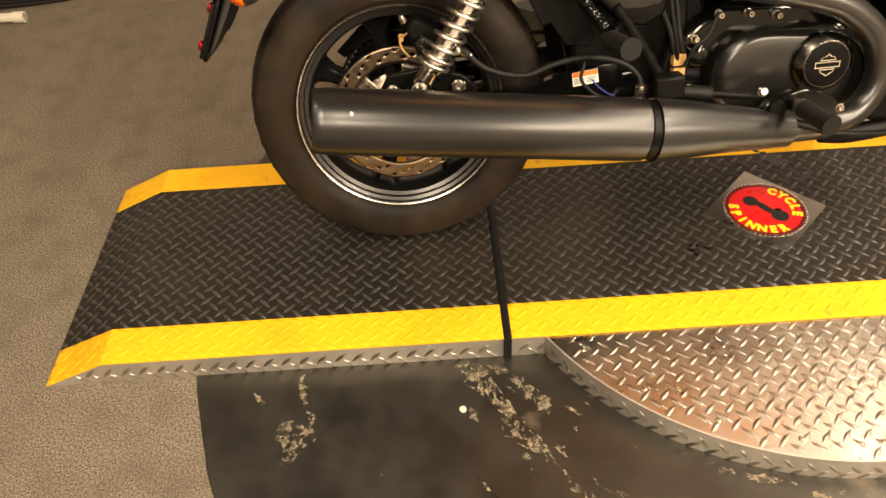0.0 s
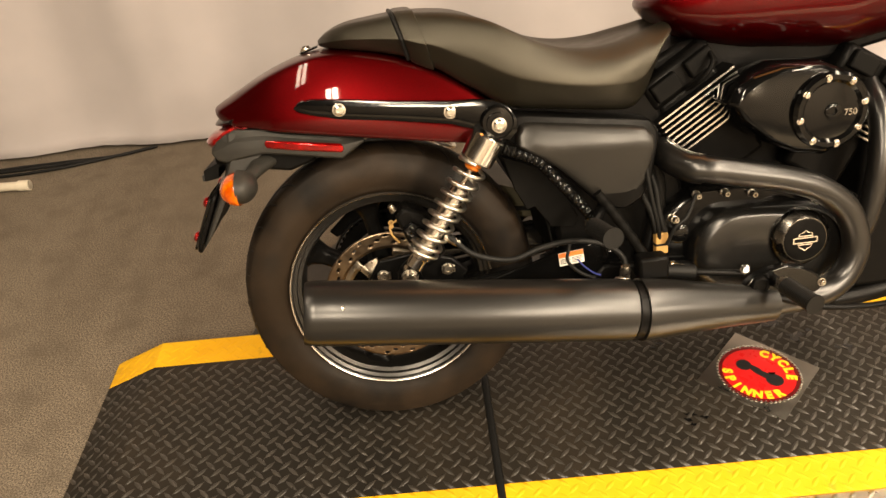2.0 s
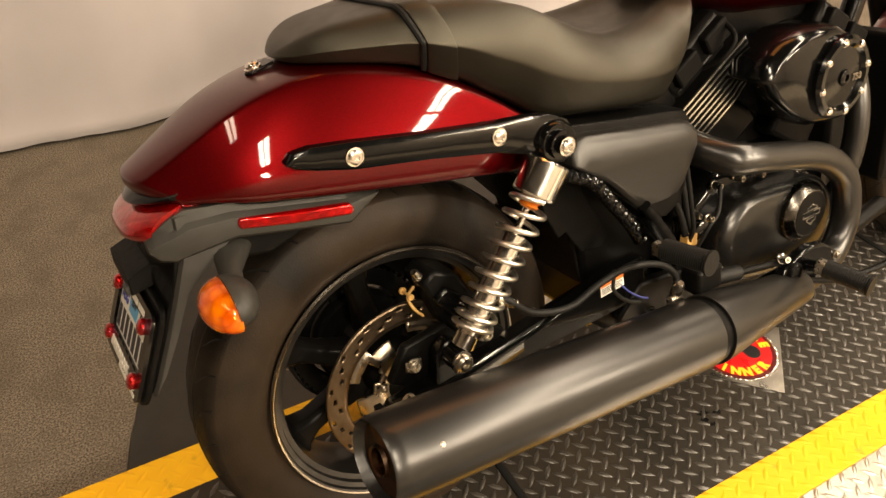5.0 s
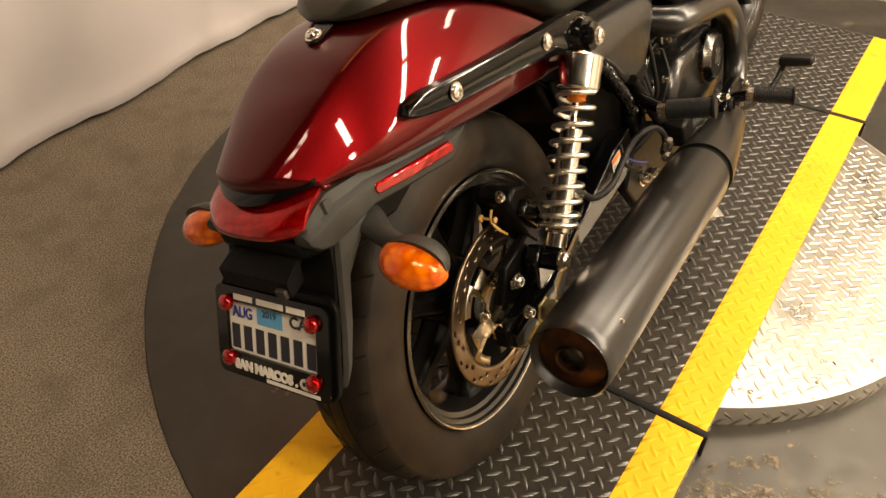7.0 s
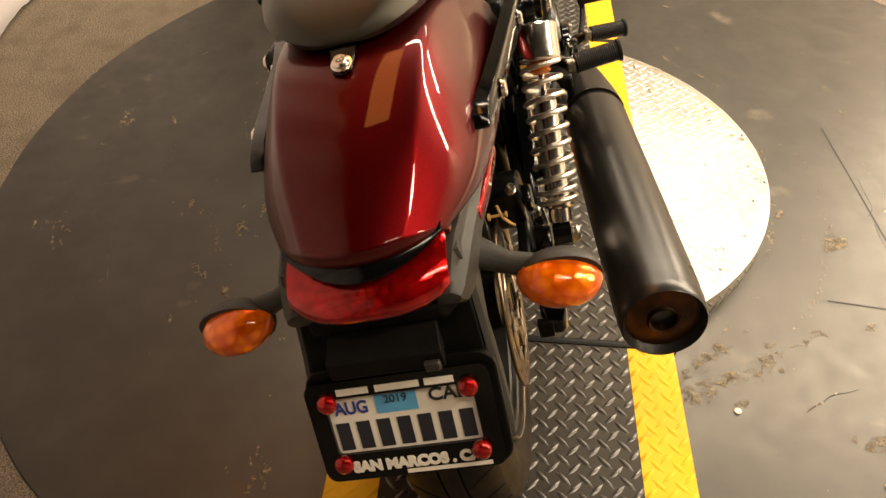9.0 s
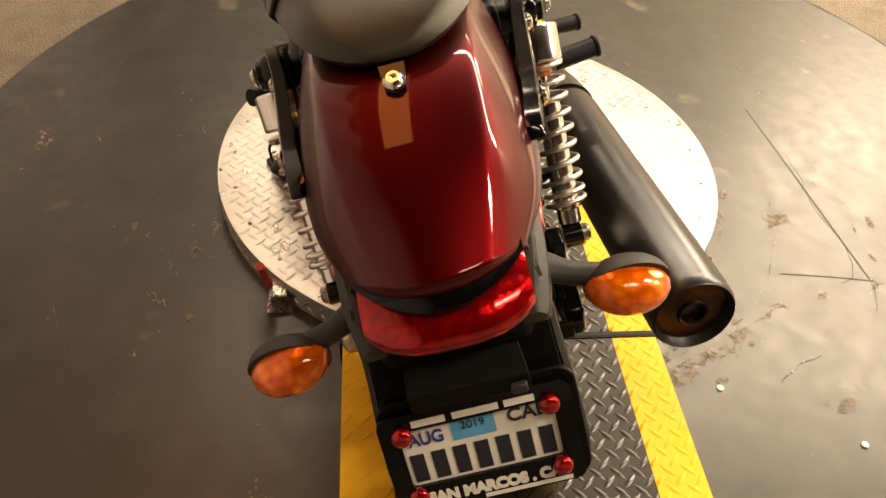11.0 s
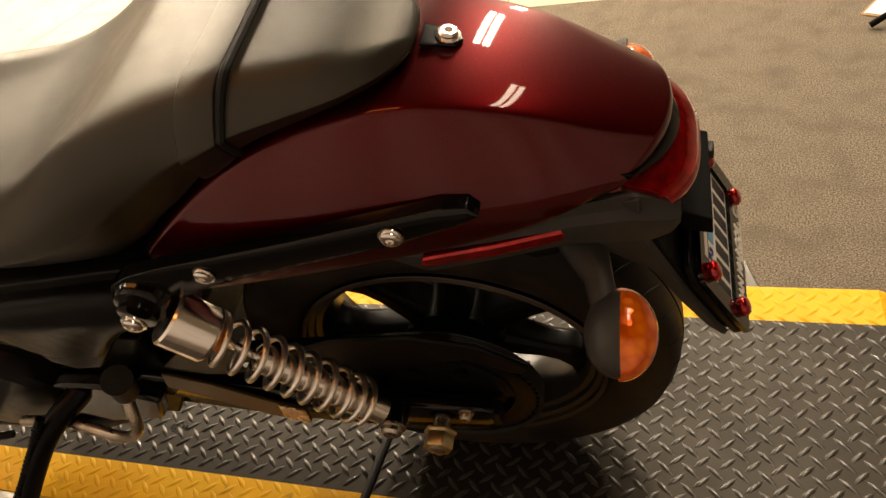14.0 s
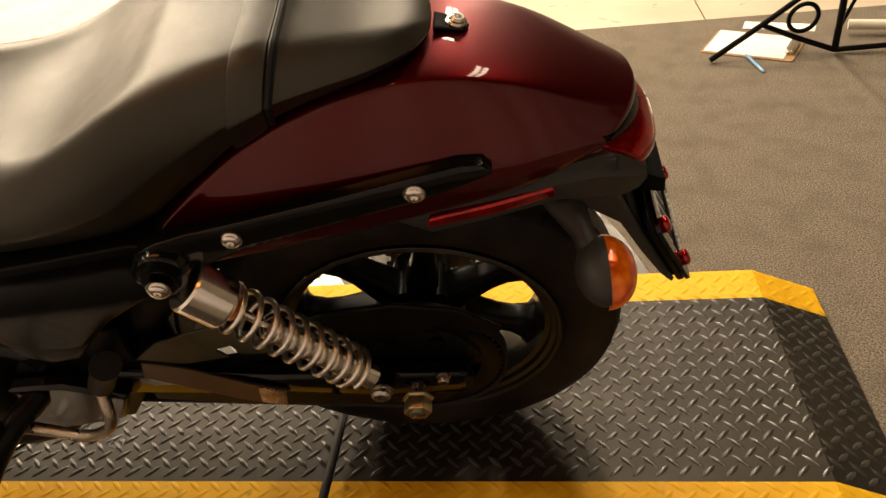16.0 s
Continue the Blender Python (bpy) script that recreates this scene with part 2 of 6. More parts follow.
M["lens_red"] = glassy("red_lens", (0.5, 0.0016, 0.0022), (0.28, 0.0008, 0.0012), 110, relief=0.14, mirror=0.75, shine=0.03)
M["lens_amber"] = glassy("amber_lens", (0.97, 0.22, 0.0006), (0.64, 0.085, 0.0004), 85, relief=0.5, mirror=0.3)


# ---- mesh helpers ----
def thing(name, m, label, category, group="", kind=""):
    ob = new(name)
    ob.matrix_world = m
    ob.empty_display_size = 0.1
    return tagged(ob, label, category, group, kind)


def link(name, bm, material, parent=None, label="", smooth=40, bevel=0.0, subsurf=0, solid=0.0):
    """One mesh object from a bmesh, under parent, with sharp edges past smooth degrees."""
    bmesh.ops.recalc_face_normals(bm, faces=bm.faces)
    for f in bm.faces:
        f.smooth = smooth > 0
    for e in bm.edges:
        if len(e.link_faces) == 2 and e.calc_face_angle(0) > radians(smooth):
            e.smooth = False
    me = bpy.data.meshes.new(name)
    bm.to_mesh(me)
    bm.free()
    me.materials.append(material)
    ob = new(name, me)
    if parent is not None:
        ob.parent = parent
    if solid:
        md = ob.modifiers.new("thick", "SOLIDIFY")
        md.thickness, md.offset = solid, -1
    if bevel:
        md = ob.modifiers.new("edge", "BEVEL")
        md.width, md.segments, md.limit_method, md.angle_limit = bevel, 2, "ANGLE", radians(35)
    if subsurf:
        md = ob.modifiers.new("smooth", "SUBSURF")
        md.levels = md.render_levels = subsurf
    if label:
        ob["label"] = label
    return ob


def part(name, bm, material, parent, label="", **kw):
    return link(name, bm, material, parent, label, **kw)


def loft(rings, cap=True, closed=True, bm=None):
    bm = bm or bmesh.new()
    vs = [[bm.verts.new(p) for p in r] for r in rings]
    n = len(vs[0])
    for a, b in zip(vs, vs[1:]):
        for i in range(n if closed else n - 1):
            j = (i + 1) % n
            bm.faces.new((a[i], a[j], b[j], b[i]))
    if cap and closed:
        bm.faces.new(vs[0][::-1])
        bm.faces.new(vs[-1])
    return bm


def curve_points(pts, per=6):
    """A smooth line through the points."""
    p = [Vector(q) for q in pts]
    p = [p[0] * 2 - p[1]] + p + [p[-1] * 2 - p[-2]]
    out = []
    for i in range(1, len(p) - 2):
        for k in range(per):
            t = k / per
            a, b, c, d = p[i - 1:i + 3]
            out.append(0.5 * ((2 * b) + (c - a) * t + (2 * a - 5 * b + 4 * c - d) * t * t + (3 * b - a - 3 * c + d) * t ** 3))
    return out + [p[-2]]


def tube(pts, radius, sides=14, per=6, bm=None, cap=True, smooth_line=True):
    """A round bar along the points; radius is one number or a function of 0..1."""
    line = curve_points(pts, per) if smooth_line and len(pts) > 2 else [Vector(q) for q in pts]
    rings = []
    side = None
    for i, p in enumerate(line):
        d = (line[min(i + 1, len(line) - 1)] - line[max(i - 1, 0)]).normalized()
        if side is None:
            side = d.orthogonal().normalized()
        side = (side - d * side.dot(d)).normalized()
        up = d.cross(side)
        r = radius(i / (len(line) - 1)) if callable(radius) else radius
        rings.append([p + (side * math.cos(a) + up * math.sin(a)) * r for a in (2 * math.pi * k / sides for k in range(sides))])
    return loft(rings, cap, True, bm)


def lathe(profile, m=None, sides=32, bm=None, cap=True):
    """A turned body: profile of (radius, height) round the z axis of the pose m."""
    m = m or Matrix()
    return loft([[m @ Vector((r * math.cos(a), r * math.sin(a), h)) for a in (2 * math.pi * k / sides for k in range(sides))] for r, h in profile], cap, True, bm)


def plate(outline, y0, y1, bm=None, m=None):
    """A flat plate: an outline in x and z, between two depths in y."""
    m = m or Matrix()
    bm = bm or bmesh.new()
    a = [bm.verts.new(m @ Vector((x, y0, z))) for x, z in outline]
    b = [bm.verts.new(m @ Vector((x, y1, z))) for x, z in outline]
    n = len(a)
    bm.faces.new(a)
    bm.faces.new(b[::-1])
    for i in range(n):
        bm.faces.new((a[i], b[i], b[(i + 1) % n], a[(i + 1) % n]))
    return bm


def block(c, s, m=None, bm=None):
    m = m or Matrix()
    x, y, z = s[0] / 2, s[1] / 2, s[2] / 2
    return plate([(c[0] - x, c[2] - z), (c[0] + x, c[2] - z), (c[0] + x, c[2] + z), (c[0] - x, c[2] + z)], c[1] - y, c[1] + y, bm, m)


def along(a, b):
    """A pose at a whose z axis points at b."""
    a, b = Vector(a), Vector(b)
    return Matrix.Translation(a) @ (b - a).to_track_quat("Z", "Y").to_matrix().to_4x4()


def bolt_head(parent, at, to, r=0.008, h=0.006, material=None, name="bolt"):
    """A domed socket screw at a point, facing along a direction."""
    m = along(at, Vector(at) + Vector(to))
    bm = lathe([(r * 1.25, 0), (r * 1.25, h * 0.2), (r, h * 0.25), (r, h * 0.7), (r * 0.75, h), (r * 0.45, h), (r * 0.4, h * 0.5)], m, 14)
    return part(name, bm, material or M["steel"], parent)


def lerp(table, x):
    """Reads one column of a short table at x."""
    if x <= table[0][0]:
        return table[0][1]
    for (a, p), (b, q) in zip(table, table[1:]):
        if x <= b:
            k = (x - a) / (b - a)
            k = k * k * (3 - 2 * k) * 0.35 + k * 0.65
            return p + (q - p) * k
    return table[-1][1]


def glide(table, x):
    """Reads one column of a short table at x along a smooth line with no bends at its rows."""
    xs, ys = [r[0] for r in table], [r[1] for r in table]
    n = len(xs)
    d = [(ys[i + 1] - ys[i]) / (xs[i + 1] - xs[i]) for i in range(n - 1)]
    g = [d[0]] + [((xs[i + 1] - xs[i]) * d[i - 1] + (xs[i] - xs[i - 1]) * d[i]) / (xs[i + 1] - xs[i - 1]) for i in range(1, n - 1)] + [d[-1]]
    x = min(max(x, xs[0]), xs[-1])
    i = max(k for k in range(n - 1) if xs[k] <= x)
    h = xs[i + 1] - xs[i]
    t = (x - xs[i]) / h
    return ys[i] * (1 + 2 * t) * (1 - t) ** 2 + g[i] * h * t * (1 - t) ** 2 + ys[i + 1] * t * t * (3 - 2 * t) + g[i + 1] * h * t * t * (t - 1)


def letters(name, text, size, material, parent, m, depth=0.0006, squeeze=1.0, label="", bold=0.0):
    """Raised letters as a mesh, centred on the pose m, read along its x, up its y."""
    cu = bpy.data.curves.new(name, "FONT")
    cu.body, cu.size, cu.extrude, cu.align_x, cu.align_y, cu.offset = text, size, depth, "CENTER", "CENTER", bold
    tmp = new(name, cu)
    me = bpy.data.meshes.new_from_object(tmp.evaluated_get(bpy.context.evaluated_depsgraph_get()))
    bpy.data.objects.remove(tmp)
    me.transform(m @ Matrix.Diagonal((squeeze, 1, 1, 1)))
    me.materials.clear()
    me.materials.append(material)
    ob = new(name, me)
    ob.parent = parent
    if label:
        ob["label"] = label
    return ob


# ---- the room ----
DECK = 0.06
TILE_END = -3.4
CX, CY = 0.79, -0.066


def slab(name, x0, x1, y0, y1, z0, z1, material, label, category="", kind="structure", bevel=0.0):
    ob = link(name, block(((x0 + x1) / 2, (y0 + y1) / 2, (z0 + z1) / 2), (x1 - x0, y1 - y0, z1 - z0)), material, bevel=bevel)
    return tagged(ob, label, category, kind=kind)


slab("floor", -5.2, 6.2, -1.99, 4.0, -0.12, 0.0, M["carpet"], "grey-brown short-pile carpet floor with faint stains", "floor")
# Unseen dark floor past the tiles, added to darken reflections and cut bounce.
slab("floor_dark", -5.2, 6.2, -6.2, TILE_END, -0.12, -0.004, M["dark_floor"], "unseen dark brown floor added past the tiles to darken reflections", "floor")
tile_floor = slab("floor_tiled", -5.2, 6.2, TILE_END, -1.99, -0.12, -0.009, M["dark_floor"], "pale cream floor slabs beyond the carpet edge", "floor")
for k in range(-5, 5):
    x0 = max(-5.2, 0.43 + 1.25 * k)
    x1 = min(6.2, 0.43 + 1.25 * (k + 1))
    part("floor_slab", block(((x0 + x1) / 2, (TILE_END - 1.99) / 2, -0.0065), (x1 - x0 - 0.006, -1.99 - TILE_END - 0.004, 0.005)), M["tile"], tile_floor)
slab("wall_north", -5.2, 6.2, 4.0, 4.15, -0.12, 3.3, M["wall"], "plain beige showroom wall behind the curtain", "wall")
slab("wall_south", -5.2, 6.2, -6.35, -6.2, -0.12, 3.3, M["wall"], "plain beige showroom wall", "wall")
slab("wall_east", 6.2, 6.35, -6.35, 4.15, -0.12, 3.3, M["wall"], "plain beige showroom wall", "wall")
slab("wall_west", -5.35, -5.2, -6.35, 4.15, -0.12, 3.3, M["wall"], "plain beige showroom wall", "wall")
slab("ceiling", -5.35, 6.35, -6.35, 4.15, 3.3, 3.45, M["ceiling"], "plain dim showroom ceiling", "ceiling")


def floor_mat():
    """The round vinyl sheet round the turntable, with a slightly ragged rim."""
    n = 220
    cx, cy, r = 0.955, -0.185, 1.412
    rim = []
    for i in range(n):
        a = 2 * math.pi * i / n
        rr = r + 0.003 * noise.noise((math.cos(a) * 6, math.sin(a) * 6, 1.3)) + 0.003 * noise.noise((math.cos(a) * 30, math.sin(a) * 30, 5.0))
        rim.append((cx + rr * math.cos(a) - 0.075 * rr * math.sin(a), cy + rr * math.sin(a)))
    bm = bmesh.new()
    low = [bm.verts.new((x, y, 0.0005)) for x, y in rim]
    top = [bm.verts.new((cx + (x - cx) * 0.998, cy + (y - cy) * 0.998, 0.004)) for x, y in rim]
    for i in range(n):
        bm.faces.new((low[i], low[(i + 1) % n], top[(i + 1) % n], top[i]))
    bm.faces.new(top)
    ob = tagged(link("floor_mat", bm, M["mat"]), "round black vinyl floor mat with pale scuffs and dried mud", "mat")
    rows = [[], [], []]
    for i, (x, y) in enumerate(rim):
        a = 2 * math.pi * i / n
        worn = max(0.0, min(1.0, 1.6 - abs((math.degrees(a) - 290 + 180) % 360 - 180) / 35))
        if worn <= 0.0:
            continue
        w = 0.0008 + 0.024 * worn * max(0.0, noise.noise((math.cos(a) * 22, math.sin(a) * 22, 8.0)) + 0.14)
        for row, o, z in zip(rows, (-0.0038 * worn, w * 0.4, w), (0.0046, 0.0046, 0.0006)):
            row.append((x + o * math.cos(a), y + o * math.sin(a), z))
    part("ragged_edge", loft(rows, False, False), M["rubber_bar"], ob, "dark frayed edge of the vinyl", smooth=0)
    return ob


mat_ob = floor_mat()
for line in ([(1.06, -0.91), (0.86, -0.921), (0.66, -0.93), (0.371, -0.943)], [(0.366, -0.95), (0.378, -0.88), (0.386, -0.82), (0.395, -0.74)]):
    bm = bmesh.new()
    for (xa, ya), (xb, yb) in zip(line, line[1:]):
        d = Vector((ya - yb, xb - xa)).normalized() * 0.0022
        bm.faces.new([bm.verts.new((x, y, 0.0044)) for x, y in ((xa + d.x, ya + d.y), (xb + d.x, yb + d.y), (xb - d.x, yb - d.y), (xa - d.x, ya - d.y))])
    part("seam", bm, M["rubber_bar"], mat_ob, "dark cut seam in the vinyl", smooth=0)


def tread(areas, height=0.0022, pitch=0.0176, length=0.0365, width=0.0084, seed=0):
    """Raised lozenges of tread plate, alternately turned, over an area test on the plate's own x and y."""
    (x0, x1, y0, y1), inside, lift = areas
    verts, faces = [], []
    for j in range(int((y1 - y0) / pitch) + 1):
        for i in range(int((x1 - x0) / (2 * pitch)) + 1):
            x, y = x0 + (2 * i + 0.5 + j % 2) * pitch, y0 + (j + 0.5) * pitch
            if not inside(x, y):
                continue
            a = radians(45 if j % 2 else -45)
            c, s = math.cos(a), math.sin(a)
            k = len(verts)
            for u, v, w in ((-0.5, 0, 0), (-0.17, -0.5, 0), (0.17, -0.5, 0), (0.5, 0, 0), (0.17, 0.5, 0), (-0.17, 0.5, 0), (-0.28, 0, 1), (0.28, 0, 1)):
                px, py = u * length, v * width
                gx, gy = x + px * c - py * s, y + px * s + py * c
                gx, gy = min(max(gx, x0 + 0.0008), x1 - 0.0008), min(max(gy, y0 + 0.0008), y1 - 0.0008)
                verts.append((gx, gy, lift(gx, gy) + w * height))
            for f in ((0, 1, 6), (1, 2, 7, 6), (2, 3, 7), (3, 4, 7), (4, 5, 6, 7), (5, 0, 6)):
                faces.append(tuple(k + q for q in f))
    return verts, faces


def relief(name, areas, material, parent, label="", height=0.0022):
    v, f = tread(areas, height)
    me = bpy.data.meshes.new(name)
    me.from_pydata(v, [], f)
    for p in me.polygons:
        p.use_smooth = True
    me.materials.append(material)
    ob = new(name, me)
    ob.parent = parent
    return tagged(ob, label, kind="stuff")


Y0, Y1, STRIP = CY - 0.305, CY + 0.305, 0.088
KNEE, TOE, JOINT, JOINT2 = -0.604, -0.732, 0.187, 1.393


def deck_section(parent, x0, x1, toe0=None, toe1=None):
    """A length of the drive-over deck: black plate between two yellow strips, silver skirts, sloped toes where given."""
    xs = ([toe0] if toe0 is not None else []) + [x0, x1] + ([toe1] if toe1 is not None else [])
    zs = ([0.004] if toe0 is not None else []) + [DECK, DECK] + ([0.004] if toe1 is not None else [])

    def lift(x, y):
        return lerp_line(xs, zs, x)

    for name, ya, yb, material, drop in (("deck_plate", Y0 + STRIP, Y1 - STRIP, M["deck"], 0.0), ("edge_strip", Y0, Y0 + STRIP, M["yellow"], 0.0),
                                         ("edge_strip", Y1 - STRIP, Y1, M["yellow"], 0.0)):
        bm = bmesh.new()
        rows = [[bm.verts.new((x, y, z - d)) for x, z in zip(xs, zs)] for y, d in ((ya, 0.0), (yb, 0.0), (yb, 0.003), (ya, 0.003))]
        for a, b in zip(rows, rows[1:] + rows[:1]):
            for i in range(len(xs) - 1):
                bm.faces.new((a[i], a[i + 1], b[i + 1], b[i]))
        bm.faces.new([r[0] for r in rows])
        bm.faces.new([r[-1] for r in rows][::-1])
        pl = part(name, bm, material, parent, smooth=0)
        relief("tread_relief", ((xs[0], xs[-1], ya, yb), lambda x, y: xs[0] + 0.004 < x < xs[-1] - 0.004 and ya + 0.003 < y < yb - 0.003, lift), M["deck_relief"] if material is M["deck"] else material, pl, height=0.0028 if material is M["deck"] else 0.0019)
    for y, s in ((Y0, 1), (Y1, -1)):
        out = list(zip(xs, [z - 0.0035 for z in zs])) + [(xs[-1], 0.0005), (xs[0], 0.0005)]
        if toe0 is not None:
            out = out[:-1] + [(xs[0] + 0.004, 0.0005)]
        sk = part("skirt", plate(out, y + s * 0.001, y + s * 0.004), M["alu_edge"], parent, smooth=0)
        v, f = tread(((xs[0], xs[-1], 0.004, 0.06), lambda x, q: q < lift(x, 0) - 0.012 and xs[0] + 0.02 < x < xs[-1] - 0.01, lambda x, q: 0.0))
        me = bpy.data.meshes.new("tread_relief")
        me.from_pydata([(x, y + s * (0.001 - h), q) for x, q, h in v], [], f)
        me.materials.append(M["alu"])
        ob = new("tread_relief", me)
        ob.parent = sk
        tagged(ob, kind="stuff")


def lerp_line(xs, zs, x):
    return float(np.interp(x, xs, zs))


ramp = thing("loading_ramp", Matrix(), "black tread-plate motorcycle ramp with yellow painted edges", "ramp", "turntable ramps")
deck_section(ramp, KNEE, JOINT - 0.008, toe0=TOE)
front_ramp = thing("loading_ramp", Matrix(), "black tread-plate motorcycle ramp with yellow painted edges", "ramp", "turntable ramps")
deck_section(front_ramp, JOINT2 + 0.008, 1.93, toe1=2.04)
table = thing("turntable", Matrix(), "round bright tread-plate motorcycle turntable with a black and yellow track", "turntable")
deck_section(table, JOINT + 0.008, JOINT2 - 0.008)


def turntable_disc():
    r, zt = 0.61, 0.056
    for s in (-1, 1):
        edge = Y0 + 0.004 if s < 0 else Y1 - 0.004
        half = math.sqrt(r * r - (edge - CY) ** 2)
        a0 = math.atan2(abs(edge - CY), half)
        arc = [(CX + r * math.cos(a), CY + s * r * math.sin(a)) for a in np.linspace(a0, math.pi - a0, 70)]
        bm = bmesh.new()
        top = [bm.verts.new((x, y, zt)) for x, y in arc]
        low = [bm.verts.new((x, y, zt - 0.003)) for x, y in arc]
        bm.faces.new(top)
        bm.faces.new(low[::-1])
        n = len(arc)
        for i in range(n):
            bm.faces.new((top[i], top[(i + 1) % n], low[(i + 1) % n], low[i]))
        seg = part("disc_segment", bm, M["alu"], table, smooth=0)
        relief("tread_relief", ((CX - r, CX + r, min(edge, edge + s * 0.32), max(edge, edge + s * 0.32)),
                                lambda x, y: math.hypot(x - CX, y - CY) < r - 0.015 and (y - edge) * s > 0.012, lambda x, y: zt), M["alu"], seg)
        bm = loft([[(x + (x - CX) / r * o, y + (y - CY) / r * o, z) for x, y in arc] for o, z in ((0.0015, 0.001), (0.0015, zt + 0.001), (-0.002, zt + 0.001), (-0.002, 0.001))] , False, False)
        rim = part("rim_band", bm, M["alu_edge"], table, smooth=60)
        verts, faces = tread(((0, r * (math.pi - 2 * a0), 0.004, 0.058), lambda u, q: q < 0.046, lambda u, q: 0.0))
        me = bpy.data.meshes.new("tread_relief")
        me.from_pydata([(CX + (r + 0.0015 + h) * math.cos(a0 + u / r), CY + s * (r + 0.0015 + h) * math.sin(a0 + u / r), q) for u, q, h in verts], [], faces)
        me.materials.append(M["alu"])
        tagged(new("tread_relief", me), kind="stuff").parent = rim
        for k in range(9):
            a = a0 + 0.12 + k * (math.pi - 2 * a0 - 0.24) / 8
            bolt_head(table, (CX + (r - 0.035) * math.cos(a), CY + s * (r - 0.035) * math.sin(a), zt), (0, 0, 1), 0.0045, 0.003, M["steel"], "screw")


turntable_disc()
for x in (JOINT, JOINT2):
    bm = loft([[(x - 0.007, y, z0), (x + 0.007, y, z0), (x + 0.007, y, z1), (x + 0.003, y, z1 + 0.002), (x - 0.003, y, z1 + 0.002), (x - 0.007, y, z1)]
               for y, z0, z1 in ((Y0 - 0.006, 0.001, DECK + 0.001), (Y0 + 0.02, 0.03, DECK + 0.002), (Y1 - 0.02, 0.03, DECK + 0.002), (Y1 + 0.006, 0.001, DECK + 0.001))])
    part("joint_strip", bm, M["rubber_bar"], table, smooth=30)


def curtain():
    """A long hanging backdrop cloth with soft folds that crumples on the floor."""
    xs = np.linspace(-3.6, 3.2, 420)
    rings = []
    for k in range(26):
        h = k / 25
        z = 0.012 + 3.0 * h ** 1.4
        row = []
        for x in xs:
            fold = 0.06 * math.sin(x * 9 + 1.6 * noise.noise((x * 0.8, 0, 3.0))) + 0.05 * noise.noise((x * 2.2, h * 0.6, 1.0)) + 0.02 * noise.noise((x * 7, h * 1.5, 2.0))
            spill = -0.06 * math.exp(-z * 22) * (0.8 + 0.6 * noise.noise((x * 4, 1, 1)))
            row.append((x, 1.585 + 0.025 * x + fold * (0.25 + 0.75 * h) + spill, z + 0.01 * abs(noise.noise((x * 9, h * 4, 7)))))
        rings.append(row)
    ob = link("backdrop_curtain", loft(rings, False, False), M["curtain"], smooth=180, solid=0.003)
    return tagged(ob, "pale off-white backdrop curtain hanging in folds to the floor", "curtain")


curtain()
slab("curtain_rail", -3.7, 3.3, 1.56, 1.62, 3.02, 3.27, M["board"], "brown wooden rail that carries the curtain", "rail")


def ceiling_light(x, y, turn, watts, length=1.2):
    """A pair of bare tubes under a white tray."""
    t = thing("ceiling_light", pose(x, y, 3.285, 0, 0, turn), "white twin-tube fluorescent ceiling fixture, lit", "light", "ceiling lights")
    part("tray", plate([(-length / 2, -0.06), (length / 2, -0.06), (length / 2, 0.0), (-length / 2, 0.0)], -0.15, 0.15), M["metal_white"], t, bevel=0.006)
    for s in (-1, 1):
        la = bpy.data.lights.new("tube_light", "AREA")
        la.shape, la.size, la.size_y, la.energy, la.color = "RECTANGLE", length - 0.04, 0.09, watts, (1.0, 0.815, 0.595)
        o = new("tube_light", la)
        o.parent = t
        o.matrix_local = pose(0, s * 0.065, -0.075)
    return t


for lx, ly, turn, w, ln in LAMPS:
    ceiling_light(lx, ly, turn, w, ln)


def amber_panel(x, y, length, width):
    """A flat fixture with an amber diffuser."""
    t = thing("panel_light", pose(x, y, 3.28), "long amber-tinted diffuser panel light under the ceiling", "light")
    part("frame", plate([(-length / 2 - 0.03, -0.05), (length / 2 + 0.03, -0.05), (length / 2 + 0.03, 0.02), (-length / 2 - 0.03, 0.02)], -width / 2 - 0.03, width / 2 + 0.03), M["ceiling"], t, bevel=0.004)
    la = bpy.data.lights.new("diffuser_light", "AREA")
    la.shape, la.size, la.size_y, la.energy, la.color = "RECTANGLE", length, width, 11.0, (1.0, 0.34, 0.07)
    o = new("diffuser_light", la)
    o.parent = t
    o.matrix_local = pose(0, 0, -0.056)
    return t


amber_panel(1.25, 1.1, 2.0, 0.4)


# ---- the motorcycle ----
bike = thing("motorcycle", pose(0, -0.035, DECK, -14.8, 0, 3.2), "dark red motorcycle with black engine and exhaust on its side stand", "motorcycle")
AX = Vector((0.008, 0, 0.295))
AXLE = along(AX, AX + Vector((0, 1, 0)))


def both(name, make, material, parent, **kw):
    """The same part on the right (s = -1) and the left (s = 1)."""
    return [part(name, make(s), material, parent, **kw) for s in (-1, 1)]


